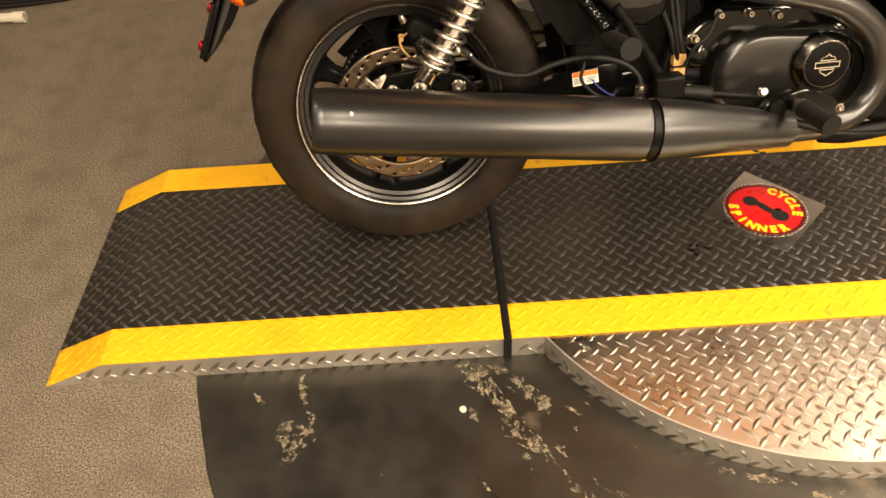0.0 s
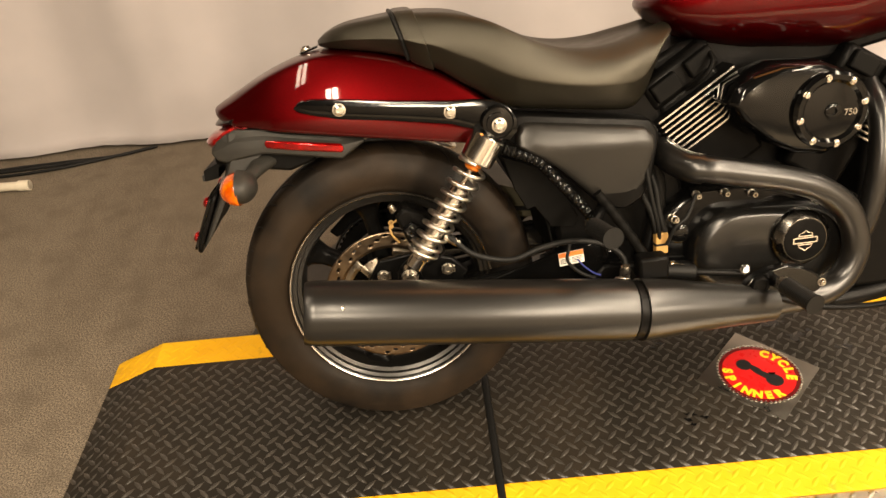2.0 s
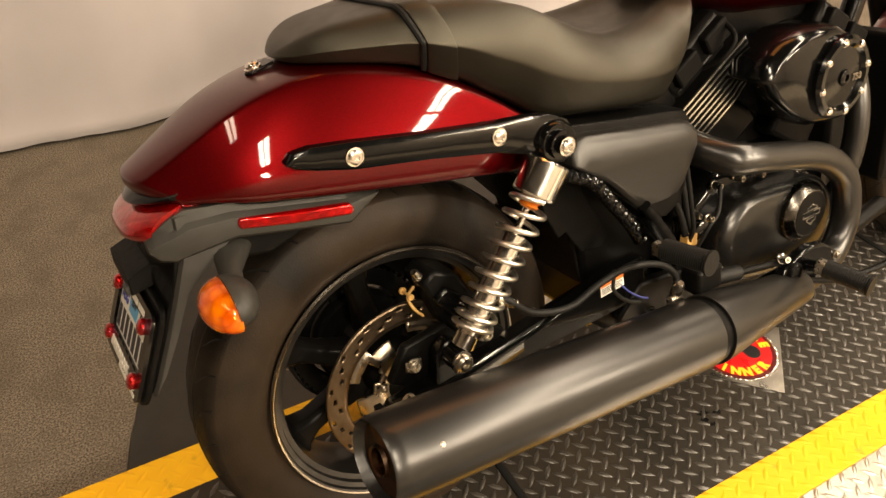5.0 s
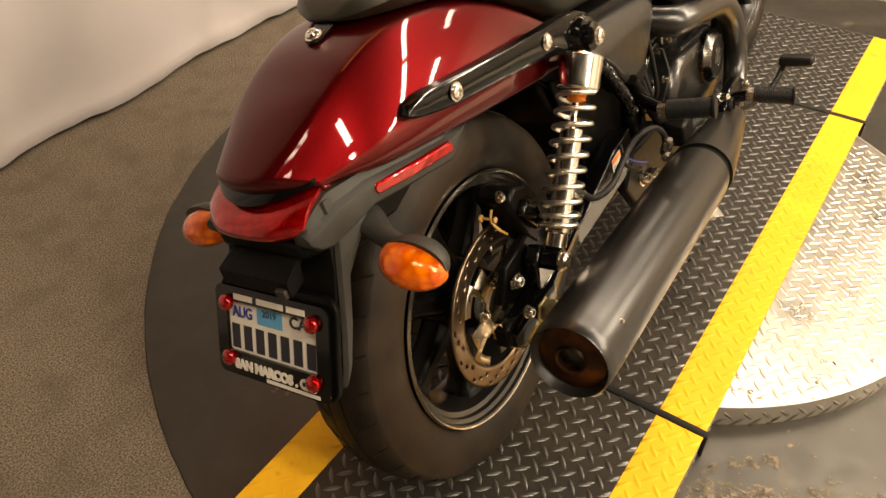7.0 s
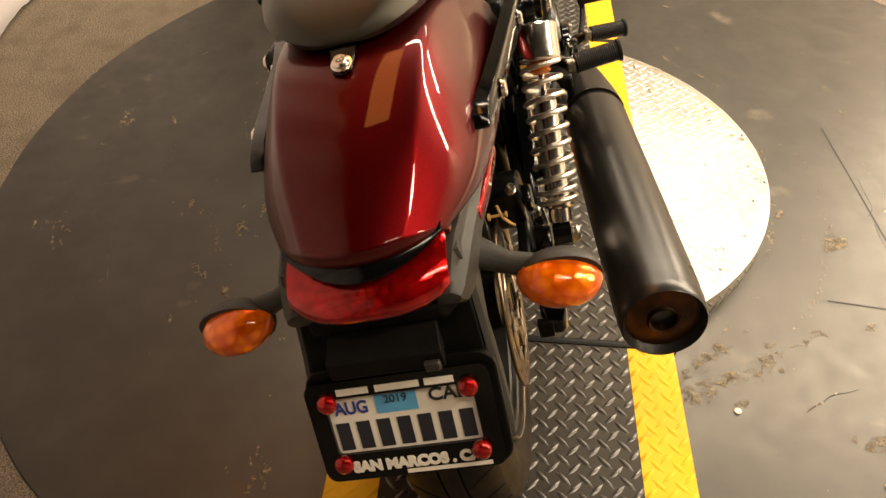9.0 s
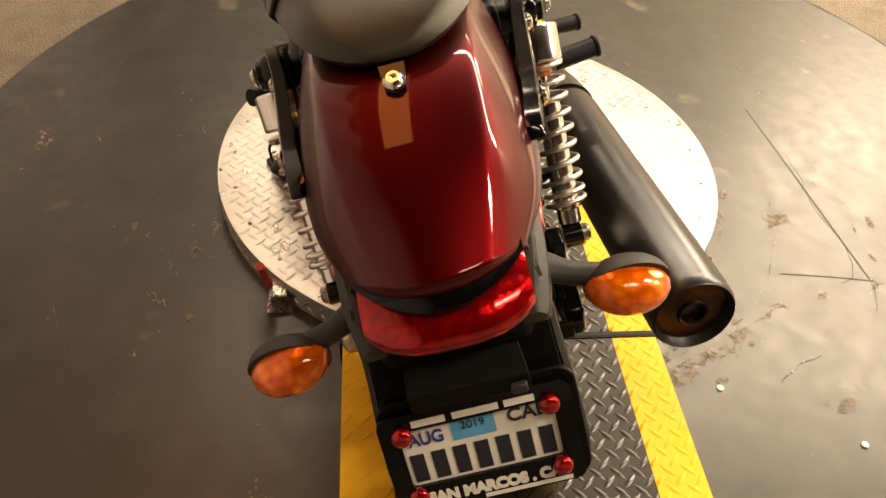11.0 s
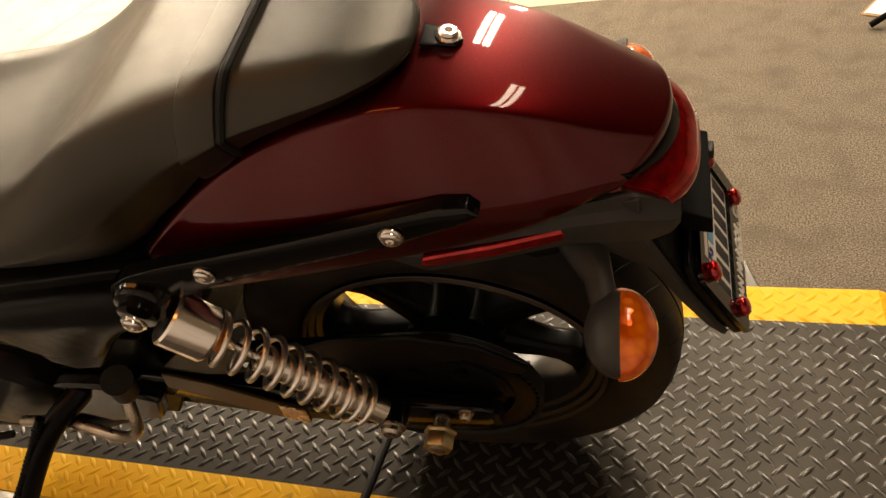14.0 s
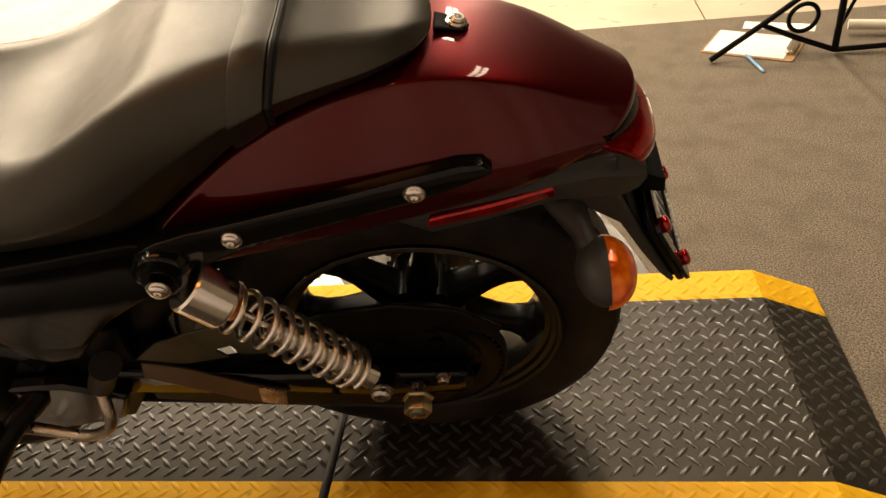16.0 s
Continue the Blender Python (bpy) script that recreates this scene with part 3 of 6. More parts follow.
def wheel(centre, r_tyre, half, r_rim, label):
    c = Vector(centre)
    m = along(c, c + Vector((0, 1, 0)))
    k = r_tyre - r_rim
    prof = [(r_rim - 0.006, half * 0.7), (r_rim + 0.004, half * 0.86), (r_rim + k * 0.22, half * 0.98), (r_rim + k * 0.45, half), (r_rim + k * 0.68, half * 0.93),
            (r_rim + k * 0.8, half * 0.84), (r_rim + k * 0.83, half * 0.83), (r_rim + k * 0.93, half * 0.58), (r_tyre - 0.0012, half * 0.24), (r_tyre - 0.0012, half * 0.2),
            (r_tyre - 0.006, half * 0.195), (r_tyre - 0.006, half * 0.165), (r_tyre - 0.0004, half * 0.16), (r_tyre, 0)]
    prof = prof + [(r, -h) for r, h in prof[-2::-1]]
    tyre = part("tyre", lathe(prof, m, 96, cap=False), M["tyre"], bike, "black road tyre with a dusty brown bloom", smooth=60)
    bm = bmesh.new()
    for i in range(34):
        for s in (-1, 1):
            a = 2 * math.pi * (i + 0.25 * s) / 34
            pts = [m @ Vector((r * math.cos(a + b), r * math.sin(a + b), s * h)) for r, h, b in
                   ((r_tyre - 0.0024, half * 0.28, 0.0), (r_rim + k * 0.935 - 0.0008, half * 0.58, 0.07), (r_rim + k * 0.84 - 0.0008, half * 0.8, 0.1))]
            tube(pts, 0.0016, 5, 3, bm)
    tagged(part("tread_groove", bm, M["rubber_bar"], tyre), kind="stuff")
    prof = [(r_rim + 0.001, half * 0.9), (r_rim - 0.002, half * 0.95), (r_rim - 0.006, half * 0.92), (r_rim - 0.0075, half * 0.84), (r_rim - 0.014, half * 0.8), (r_rim - 0.0155, half * 0.7), (r_rim - 0.023, half * 0.66), (r_rim - 0.025, half * 0.5), (r_rim - 0.03, half * 0.3)]
    prof = prof + [(r, -h) for r, h in prof[::-1]]
    rim = part("rim", lathe(prof, m, 80, cap=False), M["rim_black"], bike, smooth=40)
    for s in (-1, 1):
        part("pinstripe", lathe([(r_rim + 0.0005, s * half * 0.91), (r_rim - 0.0015, s * half * 0.965), (r_rim - 0.0038, s * half * 0.95)], m, 80, cap=False), M["rim_silver"] if s < 0 else M["rim_shaded"], rim,
             "bright silver rim edge" if s < 0 else "rim edge in dull brown, the left side's shade put into its colour", smooth=80)
    part("hub", lathe([(0.02, -0.07), (0.045, -0.068), (0.05, -0.03), (0.042, 0.0), (0.05, 0.03), (0.055, 0.065), (0.02, 0.07)], m, 36), M["satin"], rim)
    n = Vector((0, 1, 0))
    for i in range(7):
        a = radians(100 + 360 / 7 * i)
        d = Vector((math.cos(a), 0, math.sin(a)))
        e = d.cross(n)
        bm = loft([[c + d * q + n * (u * w) + e * (v * h) for u, v in ((-1, -0.6), (-0.6, -1), (0.6, -1), (1, -0.6), (1, 0.6), (0.6, 1), (-0.6, 1), (-1, 0.6))]
                   for q, w, h in ((0.035, 0.03, 0.03), (0.07, 0.026, 0.022), (0.12, 0.021, 0.0155), (r_rim - 0.06, 0.021, 0.0165), (r_rim - 0.038, 0.024, 0.025), (r_rim - 0.024, 0.032, 0.044))])
        part("spoke", bm, M["satin"], rim, bevel=0.003)
        ba = radians(100 + 180 / 7 + 360 / 7 * i)
        part("hub_web", lathe([(0.011, -0.03), (0.0165, -0.03), (0.0165, 0.03), (0.011, 0.03)], along(c + Vector((math.cos(ba), 0, math.sin(ba))) * 0.052, c + Vector((math.cos(ba) * 0.052, 1, math.sin(ba) * 0.052))), 18), M["satin"], rim)
    return rim


wheel(AX, 0.2985, 0.071, 0.206, "rear")
wheel((1.575, 0, 0.305), 0.305, 0.055, 0.225, "front")


def brake_disc(name, first, last, material, parent, label):
    m = AXLE @ Matrix.Translation((0, 0, -0.088))
    radii = [0.034, 0.05, 0.058, 0.085, 0.101, 0.107, 0.1105, 0.1155, 0.1175, 0.1225, 0.1245, 0.129, 0.133]
    n = 180
    bm = bmesh.new()
    g = [[bm.verts.new(m @ Vector((r * math.cos(2 * math.pi * i / n), r * math.sin(2 * math.pi * i / n), 0))) for i in range(n)] for r in radii]
    for k in range(first, last):
        for i in range(n):
            hole = (k == 6 and i % 12 in (0, 1)) or (k == 8 and i % 12 in (4, 5)) or (k == 10 and i % 12 in (8, 9))
            ph = (i + (radii[k] - 0.05) * 420) % 36
            window = 2 <= k <= 3 and 5 < ph < 26 or k == 1 and 10 < ph < 20
            if not hole and not window:
                bm.faces.new((g[k][i], g[k][(i + 1) % n], g[k + 1][(i + 1) % n], g[k + 1][i]))
    bmesh.ops.delete(bm, geom=[v for v in bm.verts if not v.link_faces], context="VERTS")
    return part(name, bm, material, parent, label, smooth=30, solid=0.0045)


disc_ob = brake_disc("brake_disc", 4, 12, M["disc_band"], bike, "drilled brown-grey brake disc")
brake_disc("carrier", 0, 4, M["brake"], disc_ob, "polished steel carrier with swept cut-outs")
for i in range(5):
    a = 2 * math.pi * i / 5 + 0.2
    bolt_head(disc_ob, AXLE @ Vector((0.042 * math.cos(a), 0.042 * math.sin(a), -0.088)), (0, -1, 0), 0.006, 0.005)

bm = plate([(0.03, 0.47), (0.05, 0.485), (0.085, 0.47), (0.115, 0.42), (0.12, 0.385), (0.085, 0.36), (0.06, 0.39), (0.045, 0.43)], -0.13, -0.07)
caliper = part("brake_caliper", bm, M["satin"], bike, "black rear brake caliper", bevel=0.006)
part("caliper_bridge", plate([(0.04, 0.445), (0.06, 0.46), (0.085, 0.44), (0.095, 0.4), (0.075, 0.395)], -0.142, -0.129), M["gloss"], caliper, bevel=0.004)
part("pad_clip", tube([(0.034, -0.094, 0.452), (0.02, -0.1, 0.443), (0.022, -0.108, 0.428), (0.034, -0.112, 0.412)], 0.0022, 8), M["brass"], caliper)
part("pad_pin", lathe([(0.0055, 0.0), (0.0055, 0.003), (0.0022, 0.0035), (0.0022, 0.024), (0.0045, 0.0245), (0.0045, 0.027)], along((0.022, -0.08, 0.444), (0.022, -0.2, 0.446)), 12), M["brass"], caliper)
bolt_head(caliper, (0.03, -0.118, 0.478), (-0.5, -0.2, 1), 0.006, 0.014, M["steel"], "bleed_nipple")
bm = plate([(-0.04, 0.335), (-0.01, 0.385), (0.06, 0.395), (0.13, 0.375), (0.16, 0.345), (0.14, 0.32), (0.06, 0.31), (0.0, 0.31)], -0.128, -0.112)
bracket = part("caliper_bracket", bm, M["satin"], bike, bevel=0.004)
for x, z in ((-0.004, 0.358), (0.119, 0.357)):
    part("washer_plate", block((x + 0.002, -0.133, z - 0.002), (0.026, 0.005, 0.016)), M["steel"], bracket, bevel=0.002)
    bolt_head(bracket, (x, -0.137, z), (0, -1, 0), 0.0095, 0.009)


def swingarm(s):
    """One arm; the right-hand one stands further out."""
    o = 0.013 if s < 0 else 0.0
    bm = loft([[(x, s * (y + u * w), z + v * h) for u, v in ((-1, -0.7), (-0.7, -1), (0.7, -1), (1, -0.7), (1, 0.7), (0.7, 1), (-0.7, 1), (-1, 0.7))]
               for x, y, z, w, h in ((-0.065, 0.132 + o, 0.296, 0.008 + o * 0.4, 0.012), (-0.05, 0.132 + o, 0.296, 0.013 + o * 0.4, 0.026), (0.05, 0.132 + o, 0.3, 0.015 + o * 0.4, 0.03), (0.2, 0.125, 0.312, 0.018, 0.024), (0.46, 0.105, 0.322, 0.022, 0.032))])
    return bm


arms = both("swingarm", swingarm, M["gloss"], bike, bevel=0.003)
for s, arm in zip((-1, 1), arms):
    part("axle_end", lathe([(0.011, 0.0), (0.011, 0.047), (0.008, 0.049)], along((AX.x, s * 0.142, 0.298), (AX.x, s * 1.0, 0.298)), 18), M["steel"], arm)
    part("axle_nut", lathe([(0.022, 0.02), (0.022, 0.024), (0.0185, 0.025), (0.0195, 0.028), (0.0195, 0.042), (0.018, 0.045), (0.012, 0.045)], along((AX.x, s * 0.142, 0.298), (AX.x, s * 1.0, 0.298)), 6), M["nut"], arm, "yellow zinc axle nut", bevel=0.001)
    bolt_head(arm, (-0.03, s * (0.147 if s > 0 else 0.16), 0.326), (0, s, 0), 0.008, 0.012, M["steel"], "adjuster_bolt")
    part("adjuster", block((-0.062, s * 0.132, 0.296), (0.012, 0.022, 0.03)), M["satin"], arm, bevel=0.002)
part("shock_mount", plate([(0.015, 0.315), (0.025, 0.375), (0.045, 0.39), (0.067, 0.375), (0.08, 0.318)], -0.159, -0.135), M["gloss"], arms[0], "black lug for the shock absorber", bevel=0.004)


def shock(s):
    """A coil-over damper between the strut's front bolt and the swingarm."""
    top, low = Vector((0.227, s * 0.185, 0.634)), Vector((0.045, s * 0.175, 0.369))
    ln = (low - top).length
    m = along(top, low)
    sh = part("shock_absorber", lathe([(0.008, ln * 0.4), (0.0165, ln * 0.41), (0.0172, ln * 0.6), (0.0178, ln * 0.83), (0.021, ln * 0.84), (0.021, ln * 0.87),
                                       (0.016, ln * 0.88), (0.0165, ln * 0.94), (0.012, ln * 0.95)], m, 24), M["chrome"], bike, "chromed coil-over rear shock absorber")
    part("spring_cap", lathe([(0.012, ln * 0.078), (0.028, ln * 0.08), (0.0305, ln * 0.088), (0.0305, ln * 0.092), (0.0305, ln * 0.224), (0.0305, ln * 0.229), (0.0285, ln * 0.238), (0.012, ln * 0.239)], m, 40), M["chrome"], sh)
    part("bump_stop", lathe([(0.009, ln * 0.236), (0.014, ln * 0.242), (0.015, ln * 0.26), (0.012, ln * 0.268), (0.0145, ln * 0.28), (0.009, ln * 0.292)], m, 18), M["orange"], sh, "amber rubber bump stop")
    part("rod", lathe([(0.005, ln * 0.2), (0.005, ln * 0.45)], m, 12), M["chrome"], sh)
    pts = []
    turns = 9.5
    for i in range(int(turns * 16) + 1):
        q = i / (turns * 16)
        h = 0.242 + 0.612 * (q if q < 0.82 else 0.82 + (q - 0.82) * 0.62) / 0.93
        a = 2 * math.pi * turns * q
        pts.append(m @ Vector((0.0268 * math.cos(a), 0.0268 * math.sin(a), ln * h)))
    part("spring", tube(pts, 0.0037, 8, cap=True, smooth_line=False), M["spring"], sh, "bright chromed coil spring", smooth=80)
    for p, r in ((top, 0.02), (low, 0.017)):
        part("eye", lathe([(r * 0.5, -0.014), (r, -0.013), (r, 0.013), (r * 0.5, 0.014)], along(p, p + Vector((0, 1, 0))), 24), M["gloss"], sh)
    bolt_head(sh, low + Vector((0, s * 0.013, 0)), (0, s, 0), 0.013, 0.012, M["steel"])
    bolt_head(sh, top + Vector((0, s * 0.02, 0)), (0, s, 0), 0.0105, 0.007, M["chrome"])


shock(-1)
shock(1)

# Rear fender: along x, the crown height, the crease's half width and drop, the widest half width and the lower edge.
F_TOP = [(-0.281, 0.6905), (-0.249, 0.7085), (-0.165, 0.75), (-0.065, 0.7765), (0.015, 0.771), (0.1, 0.747), (0.187, 0.697), (0.24, 0.655)]
F_CREASE = [(-0.281, 0.05), (-0.249, 0.06), (-0.165, 0.071), (-0.06, 0.08), (0.1, 0.095), (0.24, 0.125)]
F_WIDE = [(-0.281, 0.083), (-0.25, 0.095), (-0.19, 0.109), (-0.12, 0.123), (0.0, 0.134), (0.24, 0.142)]
F_LOW = [(-0.281, 0.66), (-0.245, 0.657), (-0.17, 0.649), (-0.01, 0.624), (0.15, 0.598), (0.24, 0.585)]


def fender_ring(x):
    """A section of the fender; towards the tail it bows back in the middle, as the rear edge does."""
    t, c, w, b = (glide(q, x) for q in (F_TOP, F_CREASE, F_WIDE, F_LOW))
    h = t - b
    bow = 0.045 * max(0.0, 1 - (x + 0.281) / 0.13) ** 1.6
    k = min(1.0, h / 0.0625)
    d = 0.0125 * k
    half = [(0.0, t), (c * 0.55, t - 0.0018 * k), (c * 0.88, t - 0.005 * k), (c * 0.99, t - 0.0078 * k), (c * 1.05, t - d)]
    half += [(c + (w - c) * q, t - d - (h - d) * f) for q, f in ((0.26, 0.1), (0.55, 0.3), (0.86, 0.57), (1.0, 0.77))] + [(w * 0.995, b)]
    return [(x + bow * (abs(y) / 0.083) ** 2.2, y, z) for y, z in [(-y, z) for y, z in half[::-1]] + half[1:]]


xs = [-0.281, -0.2785, -0.272] + list(np.linspace(-0.255, 0.24, 18))
lip = [[(px + f, py * 0.985, pz - d * (pz - 0.655)) for px, py, pz in fender_ring(-0.281)] for f, d in ((0.012, 0.78), (0.005, 0.7), (-0.0015, 0.4), (-0.002, 0.15))]
bm = loft(lip + [fender_ring(float(x)) for x in xs], False, False)
fender = part("rear_fender", bm, M["red"], bike, "glossy deep red painted rear fender", smooth=60, solid=0.004, subsurf=2)
inner = [[(px + 0.012, py * 0.93, pz - 0.006 - 0.1 * (pz - 0.65)) for px, py, pz in fender_ring(float(x))] for x in xs[2:]]
bm = loft(inner, False, False)
bm.verts.ensure_lookup_table()
bm.faces.new([bm.verts[k] for k in range(len(inner[0]))])
part("fender_liner", bm, M["satin"], fender, "black inner fender behind the painted edge", smooth=60)

STRUT = [(-0.122, 0.688, 0.001), (-0.113, 0.689, 0.009), (-0.09, 0.687, 0.014), (-0.043, 0.68, 0.017), (0.05, 0.669, 0.017), (0.149, 0.657, 0.02), (0.19, 0.65, 0.026),
         (0.225, 0.638, 0.034), (0.248, 0.631, 0.03), (0.262, 0.627, 0.012)]
STRUT_Y = [(-0.12, 0.128), (-0.043, 0.14), (0.149, 0.164), (0.227, 0.178), (0.28, 0.182)]


def strut(s):
    rings = []
    for x, z, h in STRUT:
        y = lerp(STRUT_Y, x)
        rings.append([(x, s * (y - 0.016), z - h), (x, s * y, z - h), (x, s * (y + 0.003), z - h * 0.6), (x, s * (y + 0.003), z + h * 0.6), (x, s * y, z + h), (x, s * (y - 0.016), z + h)])
    return loft(rings)


for s in (-1, 1):
    st = part("fender_strut", strut(s), M["gloss"], bike, "gloss black fender strut", bevel=0.003, smooth=50)
    for x, z, y in ((-0.043, 0.68, 0.1435), (0.149, 0.659, 0.167)):
        bolt_head(st, (x, s * y, z), (0, s, 0), 0.0095, 0.006, M["chrome"])
    part("boss", lathe([(0.03, -0.02), (0.03, 0.008), (0.026, 0.014), (0.018, 0.015)], along((0.227, s * 0.175, 0.635), (0.227, s * 1.0, 0.635)), 28), M["gloss"], st)
    bolt_head(st, (0.227, s * 0.19, 0.635), (0, s, 0), 0.011, 0.007, M["chrome"])

# ---- tail: light, side covers, signals, plate ----
def tail_cover(s):
    rings = []
    for x, y, z1, z0 in ((-0.286, 0.083, 0.627, 0.613), (-0.277, 0.087, 0.636, 0.603), (-0.26, 0.091, 0.647, 0.598), (-0.24, 0.0955, 0.656, 0.603), (-0.19, 0.102, 0.652, 0.61), (-0.12, 0.11, 0.64, 0.599), (-0.05, 0.1145, 0.628, 0.587), (-0.03, 0.115, 0.624, 0.6), (-0.008, 0.115, 0.618, 0.614)):
        zm = z0 + (z1 - z0) * 0.62
        rings.append([(x, s * (y - 0.02), z0), (x, s * y, z0), (x, s * (y + 0.004), z0 + 0.004), (x, s * (y + 0.003), zm), (x, s * (y - 0.005), zm + 0.006), (x, s * (y - 0.008), z1), (x, s * (y - 0.02), z1)])
    return loft(rings)


for s in (-1, 1):
    tc = part("tail_cover", tail_cover(s), M["tail_plastic"], bike, "grey-black moulded tail side cover", bevel=0.003, smooth=65)
    bm = loft([[(x, s * (y + o), z + k * h) for o, k in ((-0.006, -1), (0.0, -1), (0.003, -0.7), (0.003, 0.7), (0.0, 1), (-0.006, 1))]
               for x, y, z, h in ((-0.186, 0.1045, 0.6275, 0.003), (-0.183, 0.1055, 0.627, 0.0078), (-0.12, 0.114, 0.6175, 0.0085), (-0.05, 0.1185, 0.6075, 0.008), (-0.046, 0.118, 0.607, 0.003))])
    part("side_reflector", bm, M["lens_red"], tc, "long red side reflector", bevel=0.001)


def tail_lens():
    """A visor of red plastic that slopes back and down from under the fender's lip."""
    rings = []
    for k in range(21):
        v = -1 + k / 10
        y = 0.079 * v
        xo = -0.306 + 0.026 * abs(v) ** 3
        dz = 0.004 * abs(v) ** 3
        rings.append([(-0.2, y, 0.618), (xo + 0.016, y, 0.6185 + dz), (xo + 0.006, y, 0.6205 + dz), (xo + 0.001, y, 0.626 + dz), (xo + 0.001, y, 0.632 + dz), (xo + 0.007, y, 0.6405 + dz),
                      (xo + 0.02, y, 0.649 + dz), (xo + 0.045, y, 0.6585 + dz * 0.7), (-0.235, y, 0.6655), (-0.2, y, 0.667)])
    return loft(rings)


def lip_shadow_brow():
    """The shadow under the fender's lip, modelled as a dark brow above the lens, deepest in the middle."""
    rings = []
    for k in range(21):
        v = -1 + k / 10
        y = 0.0785 * v
        xo = -0.287 + 0.04 * abs(v) ** 2
        hi = 0.6575 + 0.011 * abs(v) ** 2
        rings.append([(-0.2, y, 0.662), (xo + 0.012, y, hi - 0.004), (xo + 0.002, y, hi - 0.001), (xo, y, hi + 0.001), (xo + 0.002, y, hi + 0.004), (-0.2705 + 0.045 * abs(v) ** 2.2, y, max(hi + 0.008, 0.6755)), (-0.2, y, 0.68)])
    return loft(rings)


tail_light = part("tail_light", tail_lens(), M["lens_red"], bike, "wraparound red tail light lens", smooth=50)
part("bezel", lip_shadow_brow(), M["gloss"], tail_light, "black brow standing in for the fender lip's shadow over the lens", smooth=50)
bm = loft([[(x, s * w, z) for s in (-1, 1) for z in ((z0, z1) if s < 0 else (z1, z0))] for x, w, z0, z1 in ((-0.288, 0.068, 0.594, 0.617), (-0.25, 0.086, 0.586, 0.616), (-0.15, 0.092, 0.57, 0.62), (-0.1, 0.09, 0.585, 0.62))])
tail_base = part("tail_base", bm, M["plastic"], bike, bevel=0.006)
bm = loft([[(x, -w, z), (x, w, z), (x + d, w * 0.95, z + 0.004), (x + d, -w * 0.95, z + 0.004)] for x, w, z, d in ((-0.274, 0.054, 0.6, 0.03), (-0.286, 0.055, 0.593, 0.028), (-0.315, 0.058, 0.581, 0.03), (-0.316, 0.058, 0.56, 0.028))])
part("plate_light_hood", bm, M["plastic"], tail_base, bevel=0.0015)
part("plate_light", block((-0.316, -0.046, 0.566), (0.01, 0.016, 0.012)), M["tail_plastic"], tail_base, bevel=0.002)
bm = loft([[(x, -w, z), (x, w, z), (x + d, w, z + 0.004), (x + d, -w, z + 0.004)] for x, w, z, d in ((-0.262, 0.088, 0.605, 0.06), (-0.272, 0.09, 0.57, 0.022), (-0.293, 0.092, 0.53, 0.012), (-0.3165, 0.096, 0.48, 0.012), (-0.333, 0.096, 0.446, 0.006))])
part("mudguard", bm, M["plastic"], bike, "black plastic mudguard behind the plate", bevel=0.008)


for s in (-1, 1):
    bm = loft([[(x, s * y, z), (x + 0.004, s * (y + 0.006), z), (x + d, s * (y + 0.007), z + 0.004), (x + d, s * (y - 0.004), z + 0.004)]
               for x, y, z, d in ((-0.254, 0.083, 0.65, 0.09), (-0.256, 0.086, 0.63, 0.09), (-0.256, 0.089, 0.604, 0.06), (-0.277, 0.092, 0.556, 0.018), (-0.302, 0.097, 0.505, 0.015), (-0.322, 0.099, 0.465, 0.011), (-0.332, 0.097, 0.446, 0.007))])
    part("mudguard_flange", bm, M["tail_plastic"], bike, bevel=0.003, smooth=50)


def rounded(w, h, r, n=5):
    out = []
    for cx, cy, a0 in ((w / 2 - r, h / 2 - r, 0), (-w / 2 + r, h / 2 - r, 90), (-w / 2 + r, -h / 2 + r, 180), (w / 2 - r, -h / 2 + r, 270)):
        out += [(cx + r * math.cos(radians(a0 + 90 * k / n)), cy + r * math.sin(radians(a0 + 90 * k / n))) for k in range(n + 1)]
    return out


def sheet(outline, z0, z1, m, bm=None):
    """A thin plate in the x and y of the pose m."""
    return plate(outline, -z1, -z0, bm, m @ Matrix(((1, 0, 0, 0), (0, 0, 1, 0), (0, -1, 0, 0), (0, 0, 0, 1))))


UP = Vector((0.0305, 0, 0.0655)).normalized()
PLATE = Matrix((( 0, UP.x, -UP.z, -0.3285), (-1, 0, 0, 0.003), (0, UP.z, UP.x, 0.4905), (0, 0, 0, 1)))
part("plate_holder", sheet([(x + 0.004, y + 0.004) for x, y in rounded(0.2, 0.13, 0.02)], -0.014, -0.006, PLATE), M["satin"], bike, bevel=0.002)
license_plate = part("number_plate", sheet(rounded(0.178, 0.102, 0.008), -0.006, -0.004, PLATE), M["white"], bike, "white motorcycle number plate in a black frame", bevel=0.0005)


def plate_frame():
    bm = bmesh.new()
    o, i = rounded(0.193, 0.116, 0.012), [(x, y + 0.006) for x, y in rounded(0.154, 0.066, 0.004)]
    rows = [[bm.verts.new(PLATE @ Vector((x, y, z))) for x, y in q] for q, z in ((o, -0.004), (o, 0.0005), (i, 0.0005), (i, -0.004))]
    n = len(o)
    for a, b in zip(rows, rows[1:] + rows[:1]):
        for k in range(n):
            bm.faces.new((a[k], a[(k + 1) % n], b[(k + 1) % n], b[k]))
    return bm


